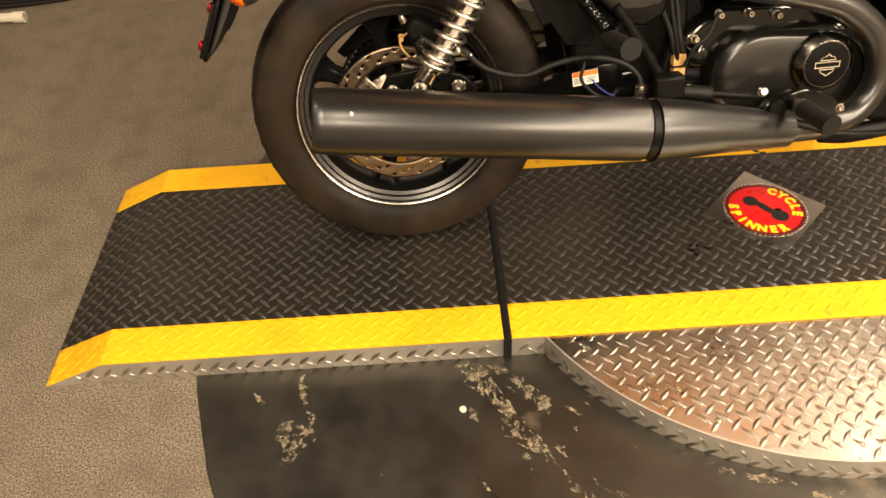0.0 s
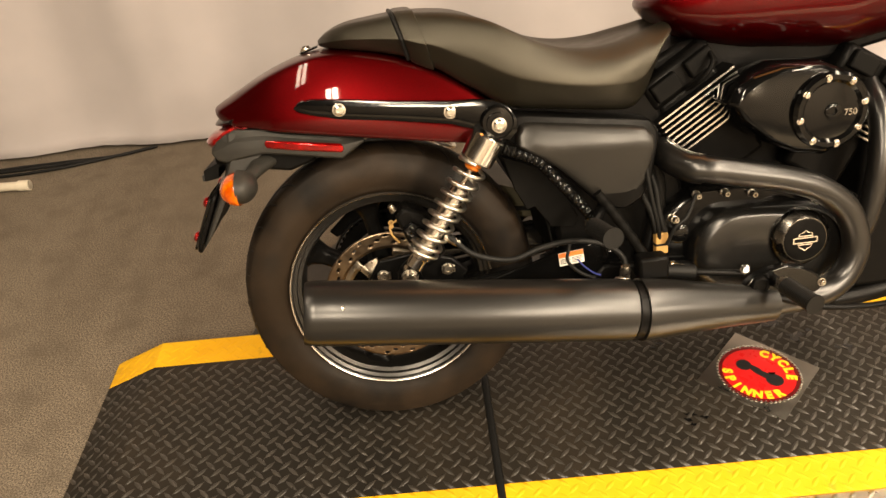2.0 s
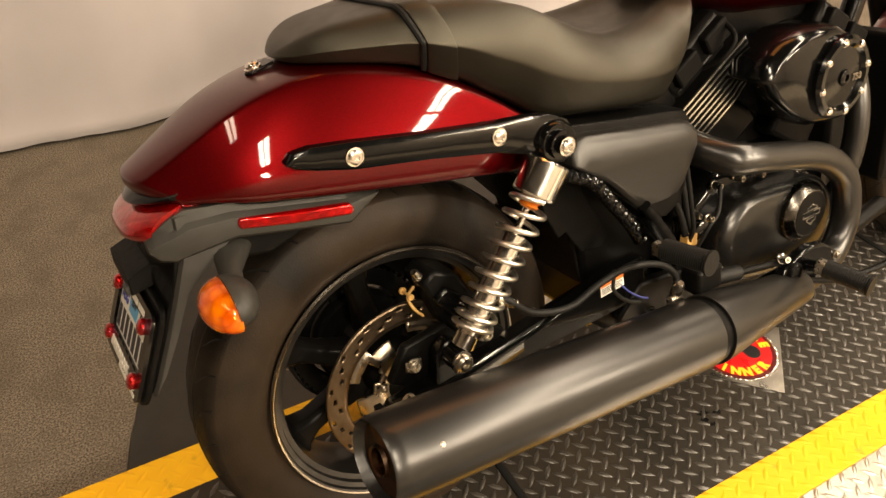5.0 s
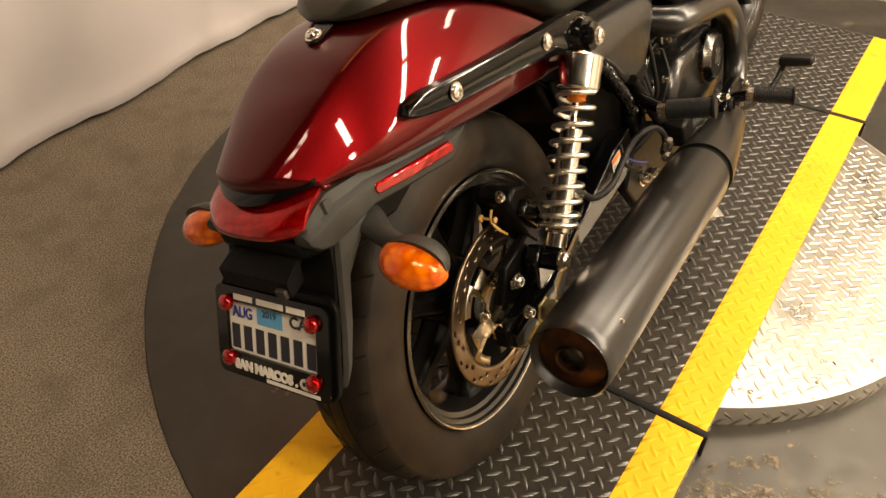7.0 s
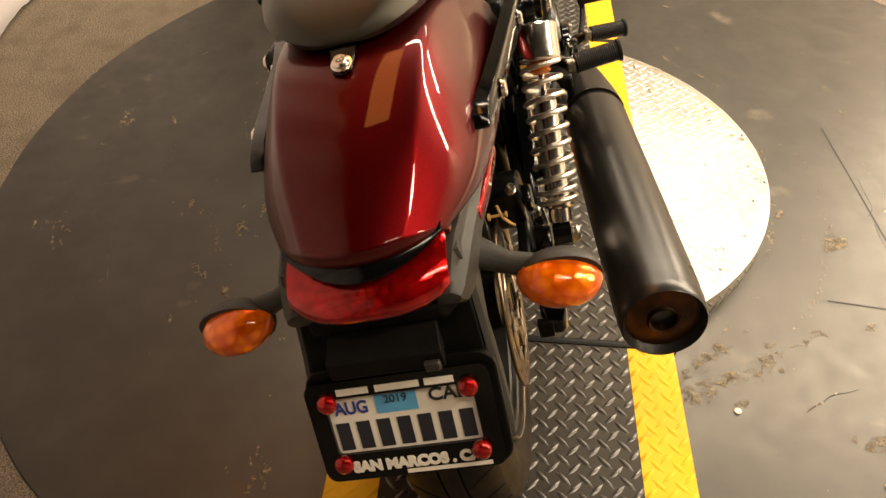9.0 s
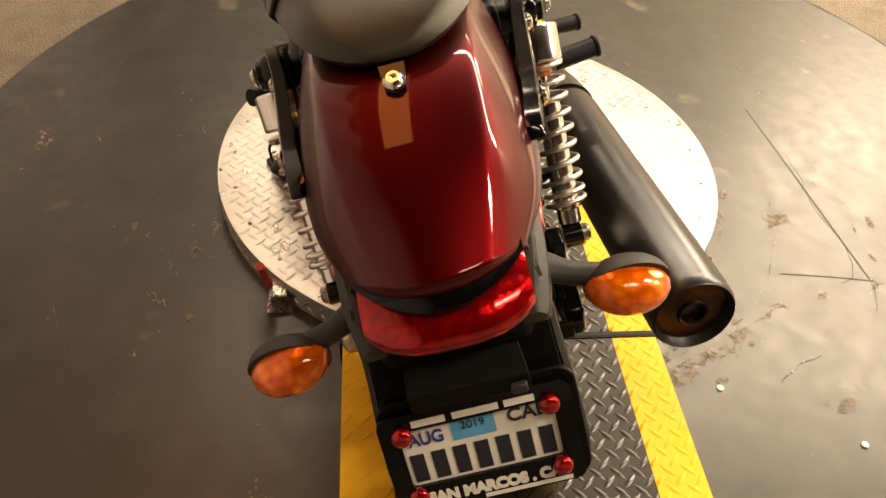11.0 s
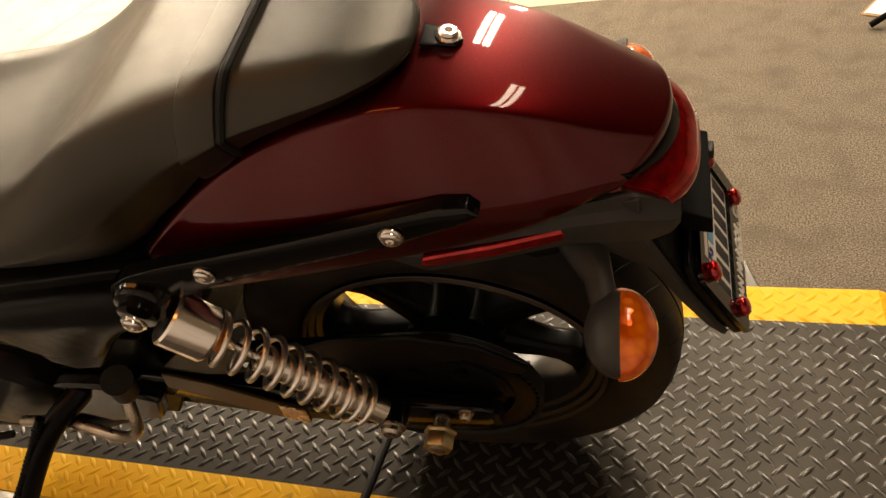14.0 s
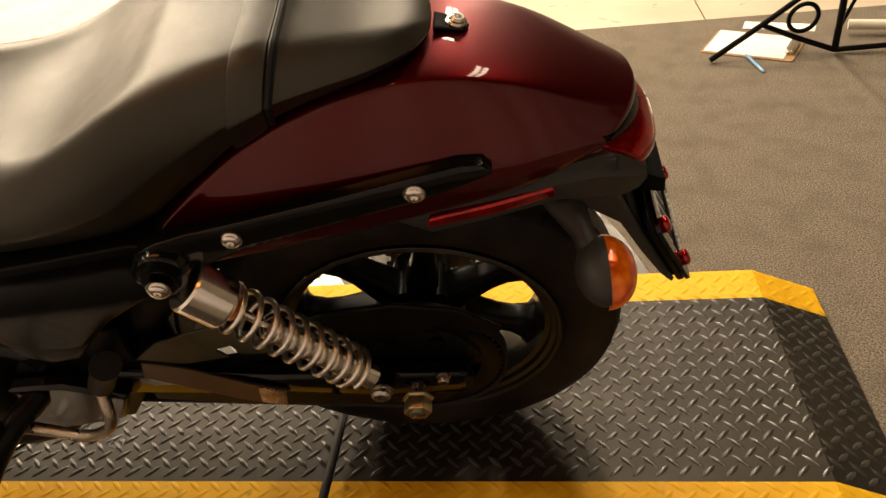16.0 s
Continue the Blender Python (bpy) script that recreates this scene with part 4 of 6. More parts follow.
pf = part("plate_frame", plate_frame(), M["gloss"], bike, "black plate frame with white lettering", smooth=30)
for x in (-0.0735, 0.0735):
    for y in (-0.036, 0.036):
        part("reflector", lathe([(0.0095, 0.0), (0.0105, 0.003), (0.0105, 0.006), (0.008, 0.009), (0.004, 0.0102)], PLATE @ Matrix.Translation((x, y, 0.0)), 20), M["lens_red"], pf, "round red reflector bolt")
for x, w in ((-0.045, 0.034), (0.002, 0.046), (0.0455, 0.03)):
    part("lettering_bar", sheet([(x + a * w / 2, 0.046 + b * 0.0037) for a, b in ((-1, -1), (1, -1), (1, 1), (-1, 1))], 0.0005, 0.0011, PLATE), M["letter"], pf)
letters("lettering", "SAN MARCOS . CA.", 0.0165, M["letter"], pf, PLATE @ Matrix.Translation((0.005, -0.0428, 0.0009)), squeeze=0.99, bold=0.0011)
part("lettering_bar", sheet([(0.036 + a * 0.045, -0.0535 + b * 0.0022) for a, b in ((-1, -1), (1, -1), (1, 1), (-1, 1))], 0.0005, 0.0011, PLATE), M["letter"], pf)
letters("lettering", "AUG", 0.02, M["blue_ink"], license_plate, PLATE @ Matrix.Translation((-0.052, 0.0245, -0.0036)), squeeze=0.85, bold=0.0004)
letters("lettering", "CAL", 0.02, M["ink"], license_plate, PLATE @ Matrix.Translation((0.05, 0.0285, -0.0036)), squeeze=1.05, bold=0.0004)
st = part("year_sticker", sheet([(-0.004 + a * 0.022, 0.0255 + b * 0.0105) for a, b in ((-1, -1), (1, -1), (1, 1), (-1, 1))], -0.004, -0.0035, PLATE), M["sticker_blue"], license_plate)
letters("lettering", "2019", 0.0125, M["ink"], license_plate, PLATE @ Matrix.Translation((-0.004, 0.03, -0.0032)), depth=0.0003)
for k in range(7):
    x = -0.066 + k * 0.0218
    part("number_bar", sheet([(x + a * 0.0072, -0.0075 + b * 0.016) for a, b in ((-1, -1), (1, -1), (1, 1), (-1, 1))], -0.004, -0.0034, PLATE), M["ink"], license_plate)


def ovoid(c, rx, ry, rz, a0, a1, n=12, sides=24, turn=0.0):
    """Part of an egg whose axis points back along -x, between two angles from its tip."""
    rings = []
    for k in range(n + 1):
        a = radians(a0 + (a1 - a0) * k / n)
        rings.append([(c[0] - rx * math.cos(a), c[1] + ry * math.sin(a) * math.cos(b), c[2] + rz * math.sin(a) * math.sin(b) + turn * ry * math.sin(a) * math.cos(b))
                      for b in (2 * math.pi * j / sides for j in range(sides))])
    return loft(rings)


for s in (-1, 1):
    c = (-0.231, s * 0.174, 0.571)
    sig = part("turn_signal", ovoid(c, 0.031, 0.0435, 0.029, 86, 172), M["tail_plastic"], bike, "grey turn signal housing with an amber lens", smooth=60)
    part("lens", ovoid((c[0] - 0.001, c[1], c[2] - 0.002), 0.033, 0.0428, 0.0272, 6, 92, 14, 28, -0.12 * s), M["lens_amber"], sig, "amber moulded signal lens", smooth=60)
    part("reflector_bowl", lathe([(0.006, 0.0), (0.016, -0.008), (0.02, -0.012)], along((c[0] + 0.004, c[1], c[2]), (c[0] - 1, c[1], c[2])), 20, cap=False), M["chrome"], sig)
    bm = loft([[(x + a * rx, y, z + b * rz) for a, b in ((math.cos(q), math.sin(q)) for q in (2 * math.pi * j / 14 for j in range(14)))]
               for x, y, z, rx, rz in ((-0.19, s * 0.07, 0.595, 0.03, 0.015), (-0.2, s * 0.1, 0.59, 0.022, 0.012), (-0.213, s * 0.128, 0.582, 0.014, 0.0115), (-0.22, s * 0.155, 0.577, 0.014, 0.015))])
    part("stalk", bm, M["tail_plastic"], sig, smooth=60)

# ---- seat ----
S_TOP = [(-0.073, 0.79), (-0.06, 0.801), (-0.035, 0.813), (0.028, 0.8225), (0.076, 0.827), (0.13, 0.826), (0.18, 0.82), (0.228, 0.808), (0.274, 0.784), (0.322, 0.76), (0.381, 0.744), (0.452, 0.743), (0.524, 0.757), (0.58, 0.768)]
S_WIDE = [(-0.073, 0.02), (-0.06, 0.05), (-0.035, 0.078), (0.028, 0.104), (0.076, 0.118), (0.13, 0.131), (0.2, 0.149), (0.27, 0.163), (0.38, 0.166), (0.48, 0.153), (0.54, 0.125), (0.58, 0.09)]
S_LOW = [(-0.073, 0.783), (-0.06, 0.778), (-0.035, 0.776), (0.028, 0.766), (0.076, 0.755), (0.13, 0.731), (0.184, 0.694), (0.245, 0.654), (0.275, 0.643), (0.49, 0.617), (0.515, 0.635), (0.545, 0.705), (0.58, 0.75)]


S_EDGE = [(-0.073, 0.7), (0.1, 0.74), (0.2, 0.79), (0.25, 0.83), (0.3, 0.8), (0.374, 0.69), (0.45, 0.58), (0.52, 0.5), (0.58, 0.45)]


def seat_ring(x, grow=0.0, rake=0.0):
    t, w, b = glide(S_TOP, x) + grow, glide(S_WIDE, x) + grow, lerp(S_LOW, x) - grow
    h = t - b
    k = min(1.0, max(0.0, (x - 0.185) / 0.05))
    dish = 0.013 * k * k * (3 - 2 * k)
    e = glide(S_EDGE, x)
    half = [(0, t - dish), (w * e * 0.5, t - dish), (w * e * 0.87, t - dish * 0.7), (w * e, t - h * 0.01), (w * (e + (1 - e) * 0.4), t - min(0.009, h * 0.12)), (w * 0.945, t - min(0.031, h * 0.39)), (w * 0.99, t - min(0.05, h * 0.53)),
            (w, t - h * 0.55), (w, t - h * 0.575), (w * 0.985, t - h * 0.6), (w * 0.84, b + h * 0.08), (w * 0.79, b), (w * 0.5, b)]
    pts = [(x + rake * (t - z), -y, z) for y, z in half[::-1]] + [(x + rake * (t - z), y, z) for y, z in half[1:]]
    return pts


xs = [-0.073, -0.066, -0.055, -0.035, -0.01, 0.02, 0.05, 0.075, 0.1] + [0.13, 0.15, 0.17, 0.185, 0.195, 0.205, 0.215, 0.225, 0.235, 0.25, 0.27] + list(np.linspace(0.29, 0.58, 18))
seat = part("seat", loft([seat_ring(float(x)) for x in xs]), M["vinyl"], bike, "black vinyl two-piece look solo seat", smooth=75, subsurf=1)
def strap_ring(x, grow, rake):
    """A section that leans forward towards its ends and stays on the seat's skin."""
    base, t = seat_ring(x), glide(S_TOP, x)
    return [seat_ring(x + rake * (t - p[2]), grow)[k] for k, p in enumerate(base)]


part("strap", loft([strap_ring(x, g, 0.32) for x, g in ((0.07, -0.004), (0.071, 0.0035), (0.078, 0.0045), (0.098, 0.0045), (0.105, 0.0035), (0.106, -0.004))]), M["vinyl"], seat, "black vinyl strap across the seat", smooth=60, bevel=0.0015)
ring = [Vector(p) for p in strap_ring(0.0665, 0.001, 0.32)]
part("piping", tube(ring[1:-1], 0.0042, 8, 2), M["rubber_bar"], seat)
bm = sheet([(-0.012, -0.01), (0.02, -0.014), (0.02, 0.014), (-0.012, 0.01), (-0.017, 0.0)], -0.002, 0.002, pose(-0.093, 0, 0.7745, 0, -17, 0))
tab = part("seat_tab", bm, M["gloss"], bike, "black seat tab with a chrome screw", bevel=0.001)
bolt_head(tab, (-0.097, 0, 0.776), (-0.3, 0, 1), 0.009, 0.007, M["chrome"])


# ---- exhaust ----
A0, A1 = Vector((-0.142, -0.284, 0.3655)), Vector((0.436, -0.259, 0.2815))
mm = along(A0, A1)
L0 = (A1 - A0).length
muffler = part("muffler", lathe([(0.034, 0.018), (0.046, 0.014), (0.0505, 0.004), (0.052, 0.0), (0.0545, 0.004), (0.056, 0.02), (0.0562, 0.046), (0.0566, 0.048), (0.0566, L0 - 0.02), (0.0555, L0 - 0.004), (0.05, L0)], mm, 56), M["exhaust"], bike,
               "long satin black exhaust silencer", smooth=35)
part("end_plate", lathe([(0.0455, 0.013), (0.03, 0.011), (0.021, 0.009), (0.019, 0.004), (0.0165, 0.006), (0.0165, 0.04)], mm, 40, cap=False), M["burnt"], muffler, "heat-stained copper-brown outlet plate")
bolt_head(muffler, (-0.072, -0.3285, 0.386), (0.0, -0.85, 0.5), 0.003, 0.003, M["steel"])
part("clamp", lathe([(0.045, L0 - 0.002), (0.053, L0), (0.053, L0 + 0.015), (0.045, L0 + 0.017)], mm, 48), M["satin"], muffler)
bolt_head(muffler, mm @ Vector((0.02, -0.055, L0 + 0.004)), (0, -0.6, -1), 0.004, 0.01, M["steel"], "clamp_screw")
B1 = Vector((0.715, -0.235, 0.245))
sh_line = [A1 + (A1 - A0).normalized() * 0.015, Vector((0.52, -0.254, 0.272)), Vector((0.6, -0.248, 0.262)), B1]
part("heat_shield", tube(sh_line, lambda q: 0.0575 - 0.025 * q ** 1.3, 40, 8), M["exhaust"], bike, "tapered satin black exhaust shield", smooth=50)
part("header_pipe", tube([(0.575, -0.19, 0.513), (0.605, -0.2, 0.509), (0.656, -0.2, 0.497), (0.75, -0.2, 0.474), (0.817, -0.2, 0.447), (0.873, -0.2, 0.398), (0.896, -0.2, 0.325), (0.87, -0.205, 0.265), (0.81, -0.215, 0.24), (0.7, -0.23, 0.243)], 0.0248, 28, 8),
     M["pipe"], bike, "black exhaust header pipe", smooth=60)
part("front_header_pipe", tube([(0.97, -0.08, 0.61), (0.958, -0.14, 0.56), (0.95, -0.165, 0.47), (0.94, -0.16, 0.37), (0.92, -0.14, 0.29), (0.88, -0.12, 0.24)], 0.021, 20, 6), M["pipe"], bike, "black front exhaust pipe", smooth=60)
part("oil_cooler", block((1.0, 0.0, 0.36), (0.09, 0.22, 0.34)), M["satin"], bike, "black cooler in front of the engine", bevel=0.012)
part("pipe_collar", tube([(0.55, -0.1, 0.53), (0.556, -0.15, 0.522), (0.575, -0.186, 0.514), (0.594, -0.196, 0.511)], 0.0275, 24, 6), M["pipe"], bike, "burnt black pipe collar", smooth=60)

hanger = part("exhaust_hanger", plate([(0.37, 0.28), (0.42, 0.205), (0.5, 0.178), (0.72, 0.172), (0.74, 0.26), (0.6, 0.31), (0.42, 0.33)], -0.15, -0.128), M["satin"], bike, "black bracket behind the silencer", bevel=0.006)
bolt_head(hanger, (0.44, -0.15, 0.262), (0, -1, 0.2), 0.012, 0.018, M["chrome"])
bolt_head(hanger, (0.5, -0.15, 0.24), (0, -1, 0.2), 0.009, 0.012, M["steel"])

# ---- engine, covers and frame ----
engine = part("engine_case", plate([(0.5, 0.24), (0.56, 0.2), (0.9, 0.19), (0.97, 0.26), (0.95, 0.4), (0.86, 0.45), (0.62, 0.46), (0.53, 0.4)], -0.125, 0.125), M["gloss"], bike, "black V-twin engine case", bevel=0.015)
COVER = [(0.605, 0.315), (0.612, 0.36), (0.637, 0.392), (0.672, 0.406), (0.76, 0.402), (0.85, 0.39), (0.9, 0.34), (0.9, 0.28), (0.86, 0.245), (0.76, 0.235), (0.66, 0.25), (0.615, 0.28)]
cen = Vector((0.755, 0, 0.32))
ring = [Vector((x, 0, z)) for x, z in COVER]
ring = [p for k in range(len(ring)) for p in curve_points([ring[k - 1], ring[k], ring[(k + 1) % len(ring)], ring[(k + 2) % len(ring)]], 5)[5:10]]
bm = loft([[(cen.x + (p.x - cen.x) * sc, y, cen.z + (p.z - cen.z) * sc) for p in ring] for y, sc in ((-0.12, 1.07), (-0.148, 1.065), (-0.1545, 1.05), (-0.16, 1.015), (-0.1655, 0.965), (-0.168, 0.93), (-0.169, 0.9), (-0.1695, 0.6), (-0.17, 0.3))])
part("clutch_cover", bm, M["engine_black"], engine, "black clutch cover with a polished edge", smooth=50)
m = along((0.798, -0.165, 0.347), (0.798, -1, 0.347))
part("derby_cover", lathe([(0.057, 0), (0.057, 0.013), (0.0555, 0.015), (0.0445, 0.0265), (0.043, 0.0272), (0.038, 0.0262), (0.001, 0.0255)], m, 56), M["rim_edge"], engine, "round cover with a dark polished chamfer", bevel=0.001)
part("derby_face", lathe([(0.0415, 0.0262), (0.0415, 0.0276), (0.04, 0.028), (0.001, 0.028)], m, 48), M["satin"], engine)
badge_m = Matrix(((1, 0, 0, 0.798), (0, 0, -1, -0.193), (0, 1, 0, 0.347), (0, 0, 0, 1)))
def outline(pts, w):
    """A thin raised line round a closed shape on the clutch cover."""
    cx, cy = sum(p[0] for p in pts) / len(pts), sum(p[1] for p in pts) / len(pts)
    k = [(x - cx, y - cy) for x, y in pts]
    inner = [(x * (1 - w / max(0.004, abs(x))) if abs(x) > 0.002 else x, y * (1 - w / max(0.004, abs(y))) if abs(y) > 0.002 else y) for x, y in k]
    return loft([[badge_m @ Vector((cx + x, cy + y, z)) for x, y in q + q[:1]] for q, z in ((k, 0.0), (k, 0.0012), (inner, 0.0012), (inner, 0.0))], False, False)


badge = part("badge", outline([(-0.024, -0.006), (0.024, -0.006), (0.024, 0.006), (-0.024, 0.006)], 0.0022), M["chrome"], engine, "plain outlined badge in bright metal", smooth=0)
part("badge_top", outline([(-0.015, 0.0075), (0.015, 0.0075), (0.013, 0.014), (0.006, 0.016), (0.0, 0.021), (-0.006, 0.016), (-0.013, 0.014)], 0.0022), M["chrome"], engine, smooth=0)
part("badge_foot", outline([(-0.015, -0.0075), (0.015, -0.0075), (0.012, -0.014), (0.006, -0.018), (0.0, -0.022), (-0.006, -0.018), (-0.012, -0.014)], 0.0022), M["chrome"], engine, smooth=0)
for x, z in ((0.562, 0.402), (0.61, 0.442), (0.666, 0.44), (0.721, 0.432), (0.845, 0.395), (0.918, 0.3)):
    bolt_head(engine, (x, -0.125, z), (0, -1, 0), 0.0065, 0.02)
part("timing_cover", lathe([(0.02, 0), (0.02, 0.02), (0.014, 0.024)], along((0.575, -0.12, 0.37), (0.575, -1, 0.37)), 20), M["gloss"], engine)
part("left_cover", loft([[(0.72 + 0.15 * sc * math.cos(a), y, 0.33 + 0.105 * sc * math.sin(a)) for a in (2 * math.pi * k / 28 for k in range(28))] for y, sc in ((0.12, 1.0), (0.15, 0.98), (0.16, 0.9), (0.162, 0.5))]), M["satin"], engine)


def ellipse_cover(cx, cz, rx, rz, ys):
    return loft([[(cx + rx * sc * math.cos(a), y, cz + rz * sc * math.sin(a)) for a in (2 * math.pi * k / 28 for k in range(28))] for y, sc in ys])


part("front_left_cover", ellipse_cover(0.9, 0.43, 0.11, 0.1, ((0.09, 1.0), (0.13, 1.0), (0.145, 0.9), (0.147, 0.5))), M["satin"], engine)
part("coolant_housing", block((1.0, 0.11, 0.5), (0.16, 0.12, 0.14)), M["satin"], engine, bevel=0.02)
horn = part("horn", lathe([(0.02, -0.03), (0.045, -0.02), (0.052, 0.0), (0.052, 0.014), (0.04, 0.02), (0.015, 0.024)], along((1.02, 0.165, 0.495), (1.02, 1.0, 0.56)), 30), M["gloss"], bike, "round black horn")
part("horn_rim", lathe([(0.053, 0.002), (0.055, 0.004), (0.055, 0.01), (0.053, 0.012)], along((1.02, 0.165, 0.495), (1.02, 1.0, 0.56)), 30, cap=False), M["steel"], horn)
part("radiator", block((1.13, 0.0, 0.45), (0.045, 0.28, 0.3)), M["satin"], bike, "black radiator", bevel=0.008)


def cylinder(name, low, lean, n=8):
    """A finned barrel with bright fin edges and a black head, leaning back or forward."""
    m = pose(low[0], 0, low[1], 0, lean, 0)
    ob = part(name, block((0, 0, 0.1), (0.13, 0.18, 0.2), m), M["satin"], bike, "black cylinder with bright fin edges", bevel=0.01)
    for k in range(n):
        z = 0.105 + k * 0.0109
        part("fin", block((0, 0, z), (0.176, 0.225, 0.0042), m), M["satin"], ob, bevel=0.0012)
        part("fin_edge", block((0, -0.1135, z), (0.168, 0.002, 0.0033), m), M["silver_line"], ob, "bright machined fin edge")
    part("rocker_cover", block((0, 0, 0.222), (0.15, 0.19, 0.06), m), M["satin"], ob, bevel=0.012)
    for x in (-0.035, 0.04):
        part("coil_box", block((x, -0.1, 0.225), (0.055, 0.022, 0.036), m), M["plastic"], ob, bevel=0.004)
    for x in (-0.055, 0.055):
        bolt_head(ob, m @ Vector((x, -0.096, 0.222)), (0, -1, 0), 0.006, 0.006, M["satin"])
    return ob


rear_cyl = cylinder("rear_cylinder", (0.71, 0.477), -32.5)
cylinder("front_cylinder", (0.86, 0.44), 30)
part("spark_lead", tube([(0.6, -0.1, 0.64), (0.615, -0.13, 0.66), (0.635, -0.13, 0.69), (0.64, -0.08, 0.72)], 0.0045, 10), M["plastic"], rear_cyl)
AIR = [(0.64, 0.62), (0.655, 0.648), (0.69, 0.668), (0.735, 0.682), (0.815, 0.68), (0.88, 0.65), (0.905, 0.59), (0.88, 0.53), (0.83, 0.505), (0.77, 0.515), (0.715, 0.543), (0.66, 0.59)]
air = part("air_cleaner", loft([[(0.79 + (x - 0.79) * sc, y, 0.595 + (z - 0.595) * sc) for x, z in AIR] for y, sc in ((-0.1, 0.98), (-0.15, 1.0), (-0.178, 0.97), (-0.19, 0.88), (-0.194, 0.6))]), M["gloss"], bike, "gloss black air cleaner cover", bevel=0.004)
am = along((0.823, -0.188, 0.592), (0.823, -1, 0.592))
part("cover_ring", lathe([(0.07, 0), (0.07, 0.014), (0.064, 0.02), (0.056, 0.02), (0.05, 0.014), (0.02, 0.017), (0.001, 0.017)], am, 44), M["gloss"], air)
for k in range(8):
    a = 2 * math.pi * k / 8 + 0.2
    bolt_head(air, am @ Vector((0.06 * math.cos(a), 0.06 * math.sin(a), 0.019)), (0, -1, 0), 0.0055, 0.004, M["chrome"])
bolt_head(air, am @ Vector((0, 0, 0.016)), (0, -1, 0), 0.014, 0.006, M["gloss"])
letters("lettering", "750", 0.0165, M["steel"], air, Matrix(((1, 0, 0, 0.857), (0, 0, -1, -0.2062), (0, 1, 0, 0.587), (0, 0, 0, 1))))

T_LOW = [(0.54, 0.79), (0.555, 0.768), (0.585, 0.742), (0.65, 0.712), (0.73, 0.696), (0.9, 0.68), (1.05, 0.7), (1.12, 0.76)]
T_TOP = [(0.54, 0.8), (0.555, 0.812), (0.585, 0.826), (0.65, 0.87), (0.73, 0.9), (0.9, 0.93), (1.05, 0.915), (1.12, 0.86)]
T_WIDE = [(0.54, 0.05), (0.555, 0.075), (0.585, 0.098), (0.65, 0.125), (0.73, 0.14), (0.9, 0.15), (1.05, 0.12), (1.12, 0.07)]
rings = []
for x in np.linspace(0.54, 1.12, 22):
    b, t, w = lerp(T_LOW, x), lerp(T_TOP, x), lerp(T_WIDE, x)
    rings.append([(x, w * math.copysign(abs(math.cos(a)) ** 0.7, math.cos(a)), (b + t) / 2 + (t - b) / 2 * math.copysign(abs(math.sin(a)) ** 0.8, math.sin(a))) for a in (2 * math.pi * k / 28 for k in range(28))])
part("fuel_tank", loft(rings), M["red"], bike, "glossy deep red fuel tank", smooth=75, subsurf=1)

SIDE = [(0.262, 0.585), (0.263, 0.606), (0.274, 0.62), (0.29, 0.622), (0.38, 0.609), (0.48, 0.595), (0.502, 0.59), (0.514, 0.574), (0.515, 0.555), (0.5, 0.492), (0.482, 0.464), (0.455, 0.45), (0.418, 0.456), (0.39, 0.484), (0.335, 0.536), (0.3, 0.561)]


def side_cover(s):
    """A plate with a crease across it: the upper face looks up, the lower one falls back."""
    c = Vector((0.4, 0, 0.545))

    def out(x, z):
        d = 0.58 - 0.06 * (x - 0.27) - z
        return 0.017 + 0.3 * d if d < 0 else 0.017 - 0.16 * d

    rings = [[(c.x + (x - c.x) * sc, s * (y + out(c.x + (x - c.x) * sc, c.z + (z - c.z) * sc)), c.z + (z - c.z) * sc) for x, z in SIDE]
             for y, sc in ((0.1, 1.0), (0.148, 1.0), (0.158, 0.975), (0.161, 0.92), (0.162, 0.78), (0.162, 0.62), (0.162, 0.46), (0.162, 0.3), (0.162, 0.14))]
    return loft(rings)


def cover_rim(s):
    c = Vector((0.4, 0, 0.545))
    return loft([[(c.x + (x - c.x) * sc, s * (y + 0.02 * min(1.0, max(0.0, (0.63 - z) / 0.17)) ** 2), c.z + 0.004 + (z - c.z) * sc) for x, z in SIDE] for y, sc in ((0.095, 1.14), (0.135, 1.14), (0.143, 1.1), (0.146, 0.9))])


both("side_cover_surround", cover_rim, M["satin"], bike, label="black panel round the side cover", bevel=0.002, smooth=40)
part("side_cover", side_cover(-1), M["cover"], bike, "satin charcoal side cover", bevel=0.003, smooth=35)
part("side_cover", side_cover(1), M["satin"], bike, "satin black side cover", bevel=0.003, smooth=35)
part("frame_core", plate([(0.2, 0.64), (0.26, 0.5), (0.34, 0.41), (0.36, 0.25), (0.42, 0.2), (0.58, 0.2), (0.6, 0.45), (0.54, 0.66), (0.4, 0.7)], -0.09, 0.09), M["satin"], bike, bevel=0.01)
part("crankcase_top", plate([(0.53, 0.42), (0.93, 0.42), (0.97, 0.62), (0.8, 0.66), (0.7, 0.62), (0.6, 0.53)], -0.05, 0.05), M["satin"], engine, bevel=0.006)
bm = loft([[(x, -0.095, z), (x, 0.095, z), (x + 0.004, 0.095, z + 0.006), (x + 0.004, -0.095, z + 0.006)] for x, z in ((0.2, 0.585), (0.262, 0.53), (0.305, 0.46), (0.325, 0.4), (0.335, 0.34))])
part("splash_guard", bm, M["plastic"], bike, bevel=0.002)
part("side_splash_panel", plate([(0.243, 0.555), (0.33, 0.52), (0.385, 0.42), (0.375, 0.4), (0.33, 0.405), (0.3, 0.45), (0.285, 0.445), (0.262, 0.49)], -0.108, -0.102), M["plastic"], bike, bevel=0.002)
